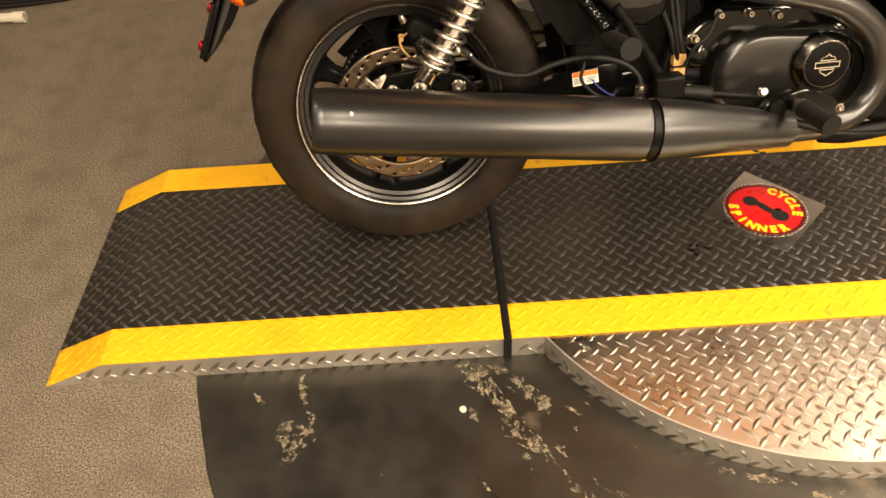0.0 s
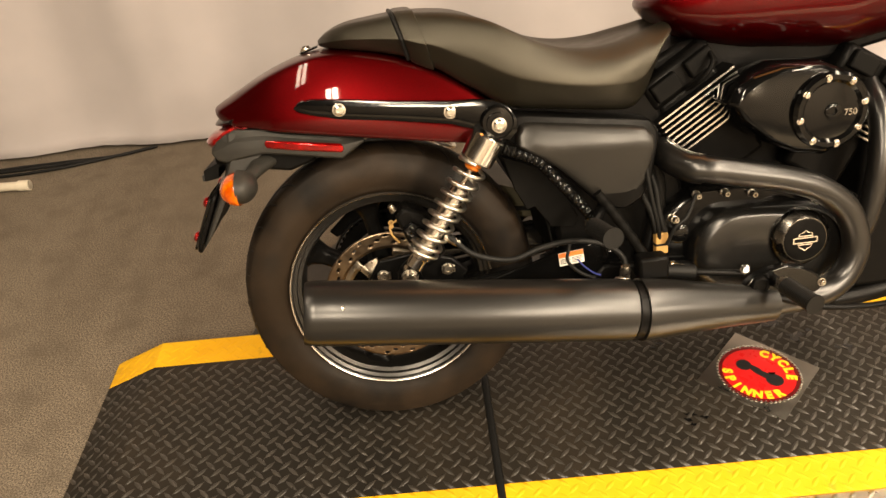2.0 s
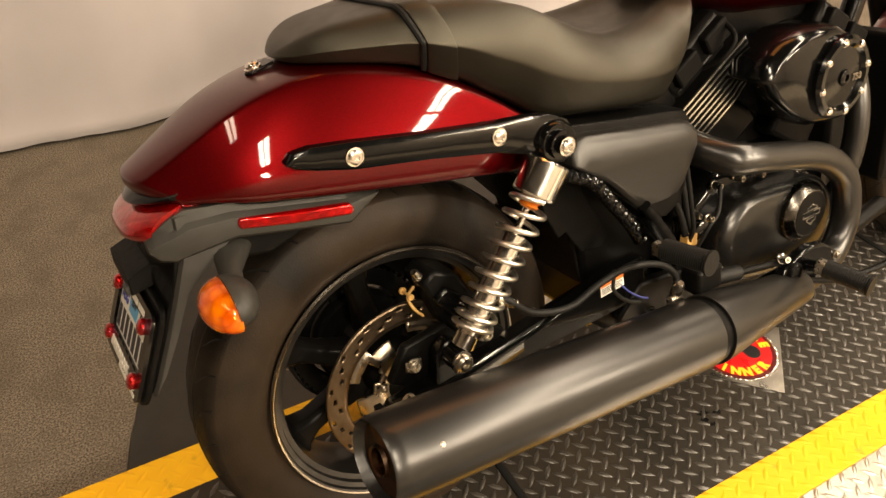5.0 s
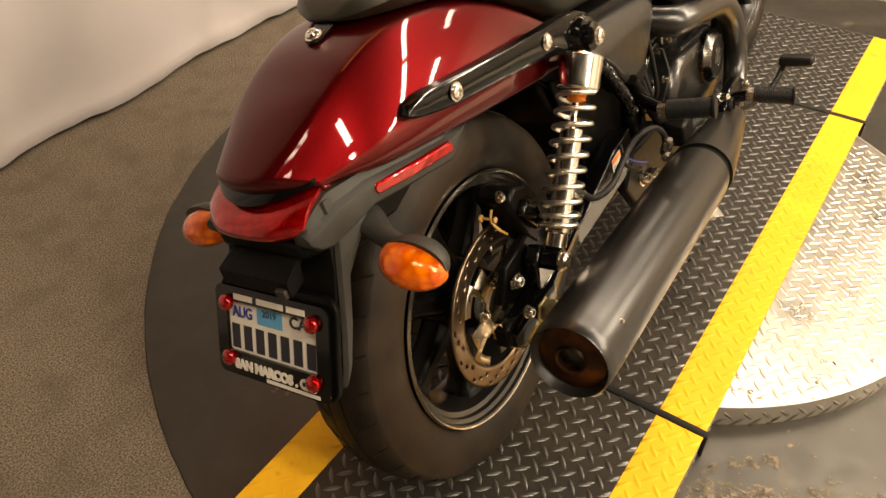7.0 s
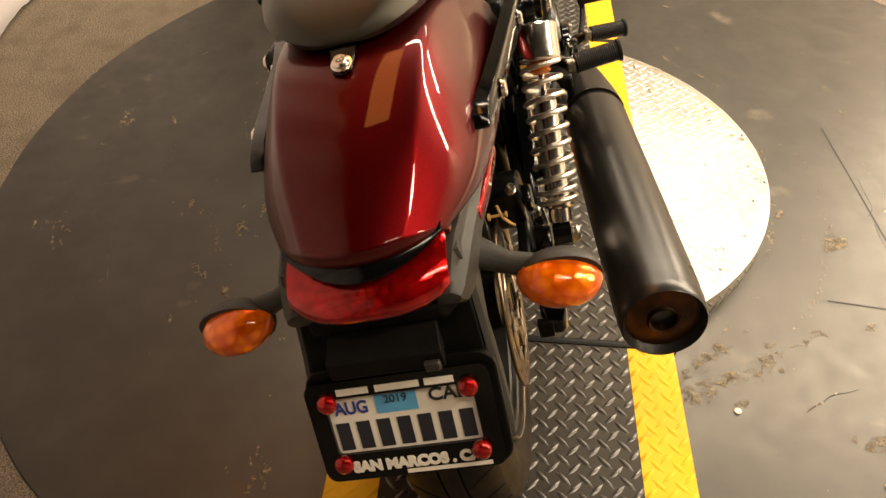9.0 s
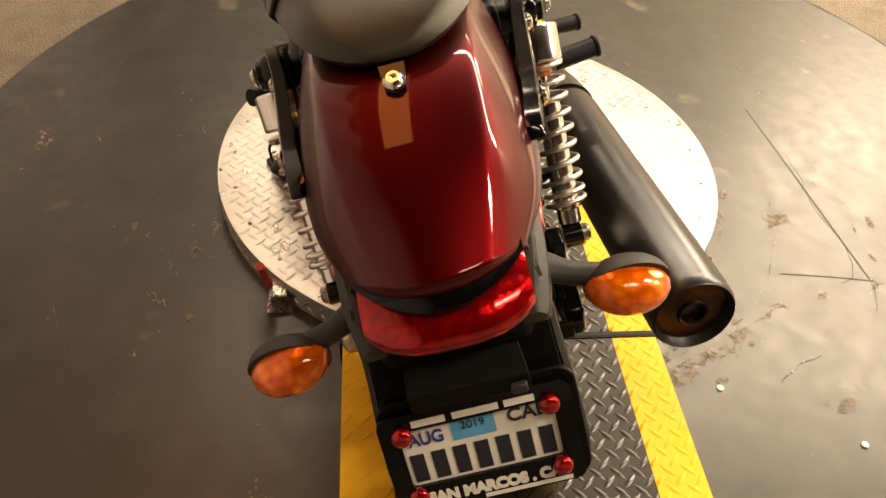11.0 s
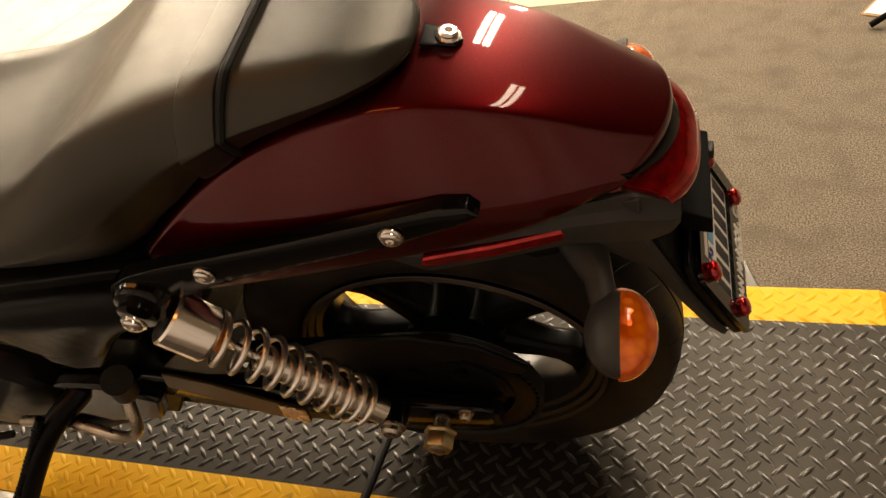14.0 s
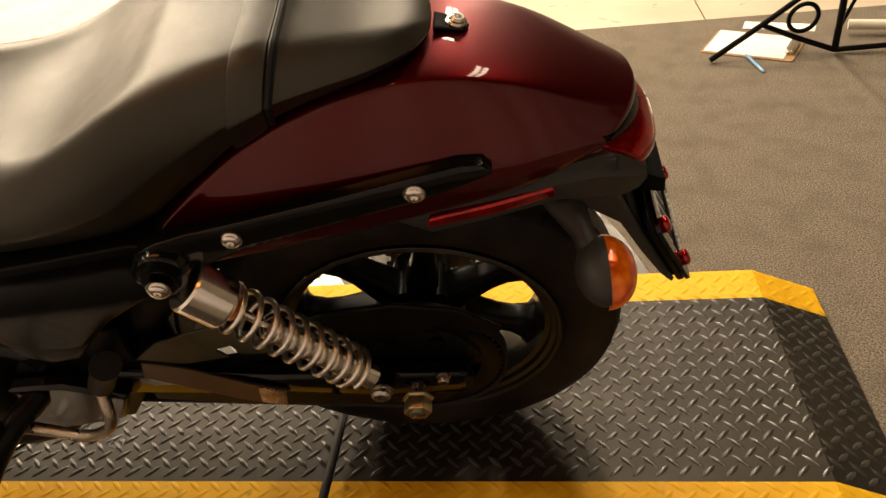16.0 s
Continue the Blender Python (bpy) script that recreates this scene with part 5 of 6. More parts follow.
for s in (-1, 1):
    part("frame_tube", tube([(0.22, s * 0.1, 0.63), (0.36, s * 0.09, 0.6), (0.5, s * 0.085, 0.57), (0.55, s * 0.095, 0.45), (0.52, s * 0.11, 0.3), (0.6, s * 0.13, 0.2), (0.9, s * 0.13, 0.185)], 0.014, 14, 6), M["satin"], bike)

part("backbone", plate([(0.535, 0.69), (0.56, 0.66), (0.62, 0.64), (0.9, 0.66), (1.1, 0.7), (1.1, 0.78), (0.7, 0.74), (0.6, 0.72)], -0.06, 0.06), M["satin"], bike, bevel=0.01)
hose = part("corrugated_hose", tube([(0.235, -0.165, 0.585), (0.262, -0.17, 0.572), (0.3, -0.17, 0.552), (0.335, -0.17, 0.51), (0.376, -0.168, 0.46), (0.4, -0.165, 0.425)], lambda q: 0.0105 + 0.0012 * math.sin(q * 190), 12, 16), M["gloss"], bike, "ribbed black hose")
part("brake_hose", tube([(0.1, -0.15, 0.438), (0.127, -0.185, 0.434), (0.168, -0.19, 0.398), (0.234, -0.19, 0.38), (0.293, -0.19, 0.396), (0.352, -0.19, 0.402), (0.41, -0.195, 0.388), (0.442, -0.2, 0.36), (0.444, -0.205, 0.325)], 0.0055, 12, 8), M["rubber_bar"], bike, "black rubber brake hose")
part("hose_fitting", lathe([(0.008, 0), (0.008, 0.022), (0.006, 0.03)], along((0.118, -0.178, 0.437), (0.145, -0.19, 0.42)), 14), M["steel"], bike)
part("banjo_fitting", lathe([(0.01, 0), (0.01, 0.026), (0.007, 0.032)], along((0.444, -0.2, 0.318), (0.444, -0.21, 0.352)), 14), M["steel"], bike)
part("brake_light_wire", tube([(0.366, -0.16, 0.352), (0.378, -0.168, 0.338), (0.393, -0.176, 0.327), (0.405, -0.18, 0.322)], 0.0016, 8), M["blue_ink"], bike, "thin blue wire")
lab = part("warning_label", sheet([(-0.025, -0.014), (0.025, -0.014), (0.025, 0.013), (-0.025, 0.013)], 0.0, 0.001, Matrix(((0.97, -0.1, 0, 0.357), (0, 0, -1, -0.148), (0.1, 0.97, 0, 0.353), (0, 0, 0, 1)))), M["paper"], bike, "white and orange warning label")
part("label_band", sheet([(-0.0245, 0.003), (0.0245, 0.003), (0.0245, 0.0125), (-0.0245, 0.0125)], 0.001, 0.0016, Matrix(((0.97, -0.1, 0, 0.357), (0, 0, -1, -0.148), (0.1, 0.97, 0, 0.353), (0, 0, 0, 1)))), M["label_orange"], lab)
part("arm_gusset", plate([(0.06, 0.3), (0.2, 0.327), (0.345, 0.3705), (0.425, 0.378), (0.44, 0.3), (0.2, 0.29)], -0.146, -0.122), M["gloss"], bike, "black gusset of the swingarm", bevel=0.003)
for z, wide in ((-0.0005, 0.02), (-0.0035, 0.021), (-0.0065, 0.017), (-0.0095, 0.02)):
    for x in (-0.0225, 0.001):
        part("text_bar", sheet([(x, z - 0.0006), (x + wide, z - 0.0006), (x + wide, z + 0.0006), (x, z + 0.0006)], 0.001, 0.0013, Matrix(((0.97, -0.1, 0, 0.357), (0, 0, -1, -0.148), (0.1, 0.97, 0, 0.353), (0, 0, 0, 1)))), M["rubber_bar"], lab)
part("sensor_wire", tube([(0.353, -0.158, 0.385), (0.348, -0.162, 0.37), (0.345, -0.164, 0.357), (0.352, -0.166, 0.343), (0.372, -0.168, 0.325), (0.395, -0.172, 0.315)], 0.0033, 10), M["rubber_bar"], bike, "black sheathed wire")
part("banjo_bolt", lathe([(0.005, -0.004), (0.0075, -0.002), (0.0075, 0.02), (0.0055, 0.024)], along((0.428, -0.206, 0.319), (0.47, -0.206, 0.317)), 12), M["steel"], bike)
conn = part("connector", block((0.534, -0.145, 0.36), (0.024, 0.018, 0.042), None), M["brass"], bike, "tan wiring connector tied to a loom", bevel=0.002)
part("cable_tie", block((0.534, -0.145, 0.358), (0.027, 0.021, 0.004)), M["rubber_bar"], conn)
for dx in (-0.008, 0.008):
    part("wire_loom", tube([(0.534 + dx, -0.145, 0.38), (0.525 + dx, -0.14, 0.42), (0.51 + dx * 2, -0.13, 0.48), (0.5 + dx, -0.1, 0.54)], 0.006, 10), M["rubber_bar"], bike)
master = part("brake_master_cylinder", block((0.492, -0.21, 0.342), (0.056, 0.04, 0.044)), M["satin"], bike, "black rear brake master cylinder", bevel=0.006)
part("ribbed_loom", tube([(0.404, -0.17, 0.482), (0.43, -0.172, 0.445), (0.46, -0.175, 0.4), (0.488, -0.178, 0.353)], lambda q: 0.0095 + 0.0006 * math.sin(q * 150), 12, 10), M["plastic"], bike, "ribbed black wiring loom")
part("thin_hose", tube([(0.498, -0.165, 0.522), (0.508, -0.168, 0.46), (0.521, -0.165, 0.404), (0.53, -0.15, 0.37)], 0.0042, 10), M["rubber_bar"], bike)
part("clutch_cable", tube([(0.6, -0.15, 0.45), (0.577, -0.168, 0.415), (0.553, -0.17, 0.395), (0.54, -0.16, 0.36)], 0.0036, 10), M["rubber_bar"], bike)
bolt_head(bike, (0.553, -0.165, 0.41), (0.1, -1, 0.1), 0.006, 0.012, M["steel"], "cable_end")
part("push_rod", tube([(0.518, -0.215, 0.33), (0.58, -0.222, 0.322), (0.66, -0.23, 0.312)], 0.0065, 12), M["satin"], master)
part("boot", lathe([(0.012, 0), (0.013, 0.05), (0.009, 0.054)], along((0.52, -0.215, 0.33), (0.66, -0.23, 0.312)), 16), M["rubber_bar"], master)
bolt_head(bike, (0.545, -0.18, 0.322), (0.6, -0.8, 0.2), 0.008, 0.02, M["chrome"], "bolt")
bolt_head(bike, (0.66, -0.235, 0.322), (-0.3, -0.9, 0.3), 0.007, 0.02, M["chrome"], "bolt")


def peg_body(a, b, r):
    a, b = Vector(a), Vector(b)
    ln = (b - a).length
    prof = [(r * 0.6, 0)] + [(r * (1.0 if k % 2 else 0.965), ln * (k + 0.5) / 44) for k in range(41)] + [(r * 1.12, ln * 0.95), (r * 1.12, ln), (r * 0.3, ln)]
    return lathe(prof, along(a, b), 20)


for a, b, root, r in (((0.378, -0.235, 0.441), (0.39, -0.312, 0.443), (0.42, -0.15, 0.45), 0.017), ((0.713, -0.284, 0.303), (0.727, -0.358, 0.294), (0.705, -0.2, 0.29), 0.0165),
                      ((0.419, 0.168, 0.392), (0.368, 0.19, 0.472), (0.45, 0.12, 0.36), 0.017), ((0.775, 0.275, 0.28), (0.688, 0.352, 0.335), (0.76, 0.16, 0.27), 0.0165)):
    pg = part("foot_peg", peg_body(a, b, r), M["rubber_bar"], bike, "ribbed black rubber foot peg", smooth=30)
    a, root = Vector(a), Vector(root)
    part("peg_bracket", tube([root, root.lerp(a, 0.6), a], 0.011, 12), M["gloss"], pg)
    part("clevis", block((0, 0, 0), (0.022, 0.022, 0.03), along(a, b)), M["steel"], pg, bevel=0.003)
PEG = [(0.655, 0.29), (0.672, 0.306), (0.7, 0.318), (0.732, 0.323), (0.765, 0.317), (0.79, 0.302), (0.813, 0.28), (0.8, 0.262), (0.757, 0.256), (0.735, 0.233), (0.718, 0.215), (0.69, 0.25)]
peg_plate = part("peg_plate", plate(PEG, -0.245, -0.225), M["gloss"], bike, "black domed foot control plate", bevel=0.004)
part("pivot_boss", lathe([(0.0175, 0.0), (0.0175, 0.006), (0.015, 0.009), (0.011, 0.0095), (0.0105, 0.007), (0.004, 0.007)], along((0.685, -0.244, 0.291), (0.685, -1.0, 0.291)), 24), M["satin"], peg_plate)
bolt_head(peg_plate, (0.805, -0.245, 0.281), (0, -1, 0), 0.0065, 0.007, M["steel"])
part("lower_frame_rail", tube([(0.865, -0.1, 0.172), (0.93, -0.1, 0.166), (1.05, -0.1, 0.18), (1.2, -0.1, 0.21)], 0.0195, 14), M["satin"], bike, "black lower frame rail")
part("brake_pedal", tube([(0.72, -0.25, 0.262), (0.8, -0.262, 0.238), (0.9, -0.28, 0.238), (0.955, -0.287, 0.256)], 0.006, 10), M["satin"], bike)
part("pedal_pad", block((0.959, -0.312, 0.264), (0.03, 0.07, 0.022)), M["rubber_bar"], bike, bevel=0.006)

# ---- left side: belt, guards, stand ----
bm = lathe([(0.088, 0.086), (0.094, 0.084), (0.116, 0.084), (0.116, 0.108), (0.11, 0.11), (0.094, 0.109), (0.088, 0.106)], AXLE, 60, cap=False)
for k in range(58):
    a = 2 * math.pi * k / 58
    block((0.117, 0, 0.096), (0.006, 0.006, 0.022), AXLE @ Matrix.Rotation(a, 4, "Z"), bm)
part("belt_pulley", bm, M["satin"], bike, "black toothed belt pulley", smooth=30)
part("pulley_carrier", lathe([(0.03, 0.066), (0.078, 0.064), (0.082, 0.07), (0.08, 0.1), (0.072, 0.106), (0.03, 0.108)], AXLE, 48), M["satin"], bike)
for k in range(5):
    a = 2 * math.pi * k / 5
    m = AXLE @ Matrix.Rotation(a, 4, "Z")
    part("pulley_arm", block((0.095, 0, 0.096), (0.04, 0.026, 0.018), m), M["satin"], bike, bevel=0.003)
for k in range(6):
    a = 2 * math.pi * k / 6
    part("pulley_boss", lathe([(0.012, 0.1), (0.012, 0.112), (0.006, 0.113)], AXLE @ Matrix.Translation((0.062 * math.cos(a), 0.062 * math.sin(a), 0)), 16), M["satin"], bike)
belt = [AX + Vector((0.1215 * math.cos(a), 0.097, 0.1215 * math.sin(a))) for a in np.linspace(radians(84), radians(276), 24)]
belt += [Vector((0.58 + 0.042 * math.cos(a), 0.097, 0.31 + 0.042 * math.sin(a))) for a in np.linspace(radians(-84), radians(84), 12)]
bm = bmesh.new()
rows = [[bm.verts.new(p + Vector((0, dy, 0)) + (p - (AX if p.x < 0.3 else Vector((0.58, 0, 0.31)))).normalized() * dr) for p in belt] for dy, dr in ((-0.011, 0), (0.011, 0), (0.011, 0.005), (-0.011, 0.005))]
for a, b in zip(rows, rows[1:] + rows[:1]):
    for i in range(len(belt)):
        j = (i + 1) % len(belt)
        bm.faces.new((a[i], a[j], b[j], b[i]))
part("drive_belt", bm, M["rubber_bar"], bike, "black toothed drive belt")
part("belt_guard_fin", plate([(0.39, 0.376), (0.35, 0.41), (0.27, 0.438), (0.2, 0.42), (0.2, 0.37), (0.243, 0.372), (0.25, 0.395), (0.274, 0.386), (0.262, 0.366), (0.33, 0.356)], 0.118, 0.122), M["olive"], bike, "dull olive guard plate with an opening", bevel=0.001)
arm_plate = part("arm_plate", plate([(0.36, 0.412), (0.3, 0.385), (0.235, 0.34), (0.192, 0.318), (0.2, 0.278), (0.25, 0.296), (0.31, 0.333), (0.372, 0.374)], 0.146, 0.151), M["bronze"], bike, "plate along the swingarm, bronze-brown for the yellow reflected in it", bevel=0.001)
part("plate_end", plate([(0.226, 0.334), (0.192, 0.317), (0.199, 0.279), (0.232, 0.292)], 0.151, 0.1525), M["steel"], arm_plate)
part("belt_guard", plate([(0.42, 0.37), (0.41, 0.35), (0.33, 0.335), (0.12, 0.345), (-0.04, 0.4), (-0.1, 0.365), (-0.115, 0.38), (-0.06, 0.43), (0.02, 0.45), (0.12, 0.44), (0.2, 0.405), (0.22, 0.36), (0.33, 0.348)], 0.107, 0.115), M["satin"], bike, "black upper belt guard", bevel=0.003)
part("lower_belt_guard", plate([(0.4, 0.31), (0.4, 0.275), (0.25, 0.24), (0.1, 0.225), (-0.02, 0.225), (-0.06, 0.26), (0.1, 0.27), (0.25, 0.285)], 0.12, 0.128), M["satin"], bike, "black lower belt guard", bevel=0.002)
part("stand_bracket", plate([(0.42, 0.32), (0.5, 0.36), (0.6, 0.36), (0.62, 0.28), (0.55, 0.24), (0.45, 0.26)], 0.125, 0.15), M["gloss"], bike, bevel=0.006)
stand = part("side_stand", tube([(0.545, 0.14, 0.335), (0.585, 0.212, 0.32), (0.665, 0.3, 0.215), (0.745, 0.385, 0.1)], lambda q: 0.0185 - 0.004 * q, 14), M["satin"], bike, "black steel side stand, folded out")
FOOT = bike.matrix_world.inverted() @ Matrix.Translation((0.735, 0.405, 0.0605))
part("foot", sheet([(x, y) for x, y in rounded(0.055, 0.03, 0.012)], 0.0, 0.007, FOOT @ pose(0, 0, 0, 0, 0, 40)), M["satin"], stand, bevel=0.001)
part("stand_spring", tube([(0.57, 0.2, 0.36), (0.61, 0.245, 0.305), (0.66, 0.3, 0.24)], lambda q: 0.0065 + 0.001 * math.sin(q * 160), 10, 24), M["satin"], stand)
part("stand_tab", tube([(0.67, 0.31, 0.22), (0.72, 0.34, 0.2), (0.765, 0.385, 0.15), (0.752, 0.388, 0.1)], 0.0035, 8), M["satin"], stand)
part("gear_linkage", tube([(0.43, 0.16, 0.385), (0.42, 0.185, 0.365), (0.425, 0.2, 0.335), (0.47, 0.2, 0.312), (0.56, 0.185, 0.315), (0.66, 0.18, 0.3)], 0.0085, 12), M["brake"], bike, "dark chromed linkage tube")
# Black filler plate, added to darken the open space behind the stand.
part("left_frame_plate", plate([(0.39, 0.44), (0.62, 0.45), (0.68, 0.31), (0.62, 0.215), (0.47, 0.205), (0.41, 0.29)], 0.095, 0.115), M["satin"], bike, bevel=0.004)
part("shift_lever", tube([(0.7, 0.19, 0.27), (0.78, 0.22, 0.29), (0.87, 0.25, 0.305), (0.9, 0.26, 0.312)], 0.006, 10), M["satin"], bike)
part("shift_pad", lathe([(0.006, 0), (0.012, 0.002), (0.012, 0.055), (0.008, 0.057)], along((0.9, 0.255, 0.312), (0.902, 0.32, 0.312)), 16), M["rubber_bar"], bike)

# ---- front end ----
for s in (-1, 1):
    part("fork_leg", lathe([(0.028, 0), (0.028, 0.36), (0.02, 0.365), (0.0195, 0.66)], along((1.57, s * 0.1, 0.3), (1.31, s * 0.1, 0.86)), 20), M["satin"], bike, "black front fork leg")
rings = []
for a in np.linspace(radians(25), radians(165), 22):
    rings.append([(1.575 + r * math.cos(a), y, 0.305 + r * math.sin(a)) for y, r in ((-0.07, 0.3), (-0.066, 0.325), (-0.04, 0.34), (0, 0.345), (0.04, 0.34), (0.066, 0.325), (0.07, 0.3))])
part("front_fender", loft(rings, False, False), M["red"], bike, "deep red front fender", smooth=60, solid=0.003)
part("neck", tube([(1.12, 0, 0.72), (1.2, 0, 0.78), (1.3, 0, 0.86)], 0.045, 16), M["satin"], bike)
part("down_tube", tube([(1.2, 0, 0.74), (1.1, 0, 0.5), (0.98, 0, 0.22)], 0.022, 14), M["gloss"], bike)


# ---- the decal in the middle of the turntable ----
DM = pose(0.793, -0.055, DECK + 0.0018, 0, 0, 0)
decal = thing("turntable_decal", DM, "square bright-metal badge plate with a red disc and yellow lettering", "sign")
part("plate", sheet([(0, -0.137), (0.137, 0), (0, 0.137), (-0.137, 0)], 0.0, 0.0015, Matrix()), M["alu"], decal, smooth=0)
part("disc", lathe([(0.001, 0.0016), (0.079, 0.0016), (0.079, 0.0022), (0.001, 0.0022)], None, 56), M["decal_red"], decal)
part("disc_ring", loft([[(r * math.cos(a), r * math.sin(a), z) for a in (2 * math.pi * k / 72 for k in range(72))] for r, z in ((0.0775, 0.0016), (0.0775, 0.0024), (0.086, 0.0024), (0.086, 0.0016))], False), M["decal_rim"], decal, "dark red shaded rim")
v, f = tread(((-0.14, 0.14, -0.14, 0.14), lambda x, y: 0.098 < math.hypot(x, y) and abs(x) + abs(y) < 0.118, lambda x, y: 0.0015))
me = bpy.data.meshes.new("tread_relief")
me.from_pydata(v, [], f)
me.materials.append(M["alu"])
tagged(new("tread_relief", me), kind="stuff").parent = decal


def arc_word(word, a0, a1, r, size, flip):
    for k, ch in enumerate(word):
        a = radians(a0 + (a1 - a0) * k / (len(word) - 1))
        letters("lettering", ch, size, M["decal_yellow"], decal, pose(r * math.cos(a), r * math.sin(a), 0.0026, 0, 0, math.degrees(a) + flip), 0.0003, 0.95, bold=0.0018)


arc_word("SPINNER", 166, 286, 0.067, 0.0285, 90)
arc_word("CYCLE", 58, -18, 0.067, 0.0285, -90)
for name, dx, dy, r in (("wheel_shape", -0.022, 0.03, 0.0165), ("wheel_shape", 0.026, -0.024, 0.0185)):
    part(name, lathe([(0.001, 0.0022), (r, 0.0022), (r, 0.0026), (0.001, 0.0026)], Matrix.Translation((dx, dy, 0)), 24), M["decal_black"], decal)
bm = sheet([(-0.018, 0.024), (-0.008, 0.03), (0.006, 0.016), (0.012, 0.004), (0.024, -0.008), (0.034, -0.006), (0.036, -0.002), (0.02, 0.0), (0.03, -0.016), (0.018, -0.024), (0.006, -0.014), (-0.006, 0.0), (-0.012, 0.012)], 0.0022, 0.0028, Matrix())
part("body_shape", bm, M["decal_black"], decal, "plain black emblem shape")
bm = bmesh.new()
for k in range(56):
    a = 2 * math.pi * k / 56
    lathe([(0.0006, 0.0), (0.0036, 0.0004), (0.003, 0.0022), (0.0006, 0.0028)], Matrix.Translation((0.0875 * math.cos(a), 0.0875 * math.sin(a), 0.0014)), 8, bm)
tagged(part("chain_border", bm, M["chrome"], decal, "bright chain border"), kind="stuff")


# ---- scuffs and dried mud on the mat ----
def smear(bm, x, y, length, width, turn, seed):
    """An irregular thin patch of dried dirt, each a hair above or below the next."""
    n = 18
    top = []
    lift = 0.0045 + 0.0011 * ((seed * 0.618034) % 1.0)
    for k in range(n):
        a = 2 * math.pi * k / n
        q = 0.65 + 0.7 * noise.noise((math.cos(a) * 1.7 + seed * 3.1, math.sin(a) * 1.7, seed))
        u, v = length / 2 * q * math.cos(a), width / 2 * (0.6 + 0.8 * noise.noise((seed, k * 0.9, 2.0))) * math.sin(a) + 0.15 * width * noise.noise((k * 0.5, seed, 1))
        top.append(bm.verts.new((x + u * math.cos(turn) - v * math.sin(turn), y + u * math.sin(turn) + v * math.cos(turn), lift)))
    bm.faces.new(top)


bm = bmesh.new()
rnd = random.Random(4)
MUD = [(-0.225, -0.395, -0.19, -0.5, 0.006, 16), (-0.25, -0.49, -0.225, -0.54, 0.02, 14), (-0.2, -0.51, -0.185, -0.53, 0.014, 8), (0.1, -0.385, 0.15, -0.455, 0.03, 34), (0.15, -0.46, 0.185, -0.535, 0.035, 34),
       (0.16, -0.39, 0.255, -0.5, 0.018, 40), (0.19, -0.545, 0.215, -0.585, 0.03, 18), (0.19, -0.52, 0.3, -0.7, 0.004, 26), (0.43, 0.98, 0.49, 1.01, 0.05, 26), (0.9, 0.99, 0.93, 1.02, 0.03, 10), (-0.13, 0.36, -0.08, 0.375, 0.03, 14),
       (0.56, -0.79, 0.61, -0.83, 0.035, 40), (-0.03, -0.94, -0.06, -0.97, 0.03, 16), (-0.2, -0.53, -0.24, -0.57, 0.03, 20), (0.02, -0.7, 0.05, -0.74, 0.03, 14), (0.33, -0.93, 0.37, -0.96, 0.02, 8)]
for q, (x0, y0, x1, y1, w, n) in enumerate(MUD):
    for k in range(n):
        u = rnd.random()
        ln = 0.014 + 0.045 * rnd.random() ** 2
        smear(bm, x0 + (x1 - x0) * u + rnd.gauss(0, w * 0.35), y0 + (y1 - y0) * u + rnd.gauss(0, w * 0.35), ln, ln * rnd.uniform(0.15, 0.5), math.atan2(y1 - y0, x1 - x0) + rnd.gauss(0, 0.5), 300 + 50 * q + k)
for k in range(260):
    a = rnd.uniform(0, 2 * math.pi)
    r = 0.63 + 0.75 * rnd.random() ** 2.4
    x, y = CX + r * math.cos(a), CY + r * math.sin(a)
    if (x - 0.955) ** 2 + (y + 0.185) ** 2 > 1.3 ** 2 or Y0 - 0.05 < y < Y1 + 0.05:
        continue
    ln = rnd.choice((0.004, 0.006, 0.009, 0.014, 0.022, 0.032, 0.045, 0.06)) * rnd.uniform(0.6, 1.3)
    smear(bm, x, y, ln, ln * rnd.uniform(0.15, 0.6), a + rnd.uniform(1.0, 2.1), 20 + k)
for k in range(700):
    a = rnd.uniform(0, 2 * math.pi)
    if noise.noise((math.cos(a) * 5, math.sin(a) * 5, 4.0)) + 0.5 * noise.noise((math.cos(a) * 17, math.sin(a) * 17, 9.0)) < 0.02:
        continue
    r = 0.757 + rnd.gauss(0, 0.006)
    x, y = CX + r * math.cos(a), CY + r * math.sin(a)
    if Y0 - 0.02 < y < Y1 + 0.02:
        continue
    smear(bm, x, y, rnd.uniform(0.006, 0.024), rnd.uniform(0.0015, 0.004), a + math.pi / 2 + rnd.gauss(0, 0.2), 2000 + k)
tagged(link("mud_scuff", bm, M["scuff"], smooth=0), "scattered pale dried mud and paint scuffs on the mat", "dirt", kind="stuff")
cracks = bmesh.new()
bm = bmesh.new()
for k in range(12):
    r, a, span = rnd.uniform(0.66, 1.25), rnd.uniform(0, 2 * math.pi), rnd.uniform(0.08, 0.5)
    pts = [(CX + (r + 0.01 * math.sin(q * 9 + k)) * math.cos(q), CY + (r + 0.01 * math.sin(q * 9 + k)) * math.sin(q)) for q in np.linspace(a, a + span, 14)]
    if any(Y0 - 0.03 < y < Y1 + 0.03 or (x - 0.955) ** 2 + (y + 0.185) ** 2 > 1.3 ** 2 for x, y in pts):
        continue
    w = rnd.uniform(0.0004, 0.0008)
    loft([[(x, y, 0.0044), (x + w, y + w, 0.0046), (x + 2 * w, y, 0.0044)] for x, y in pts], False, False, bm)
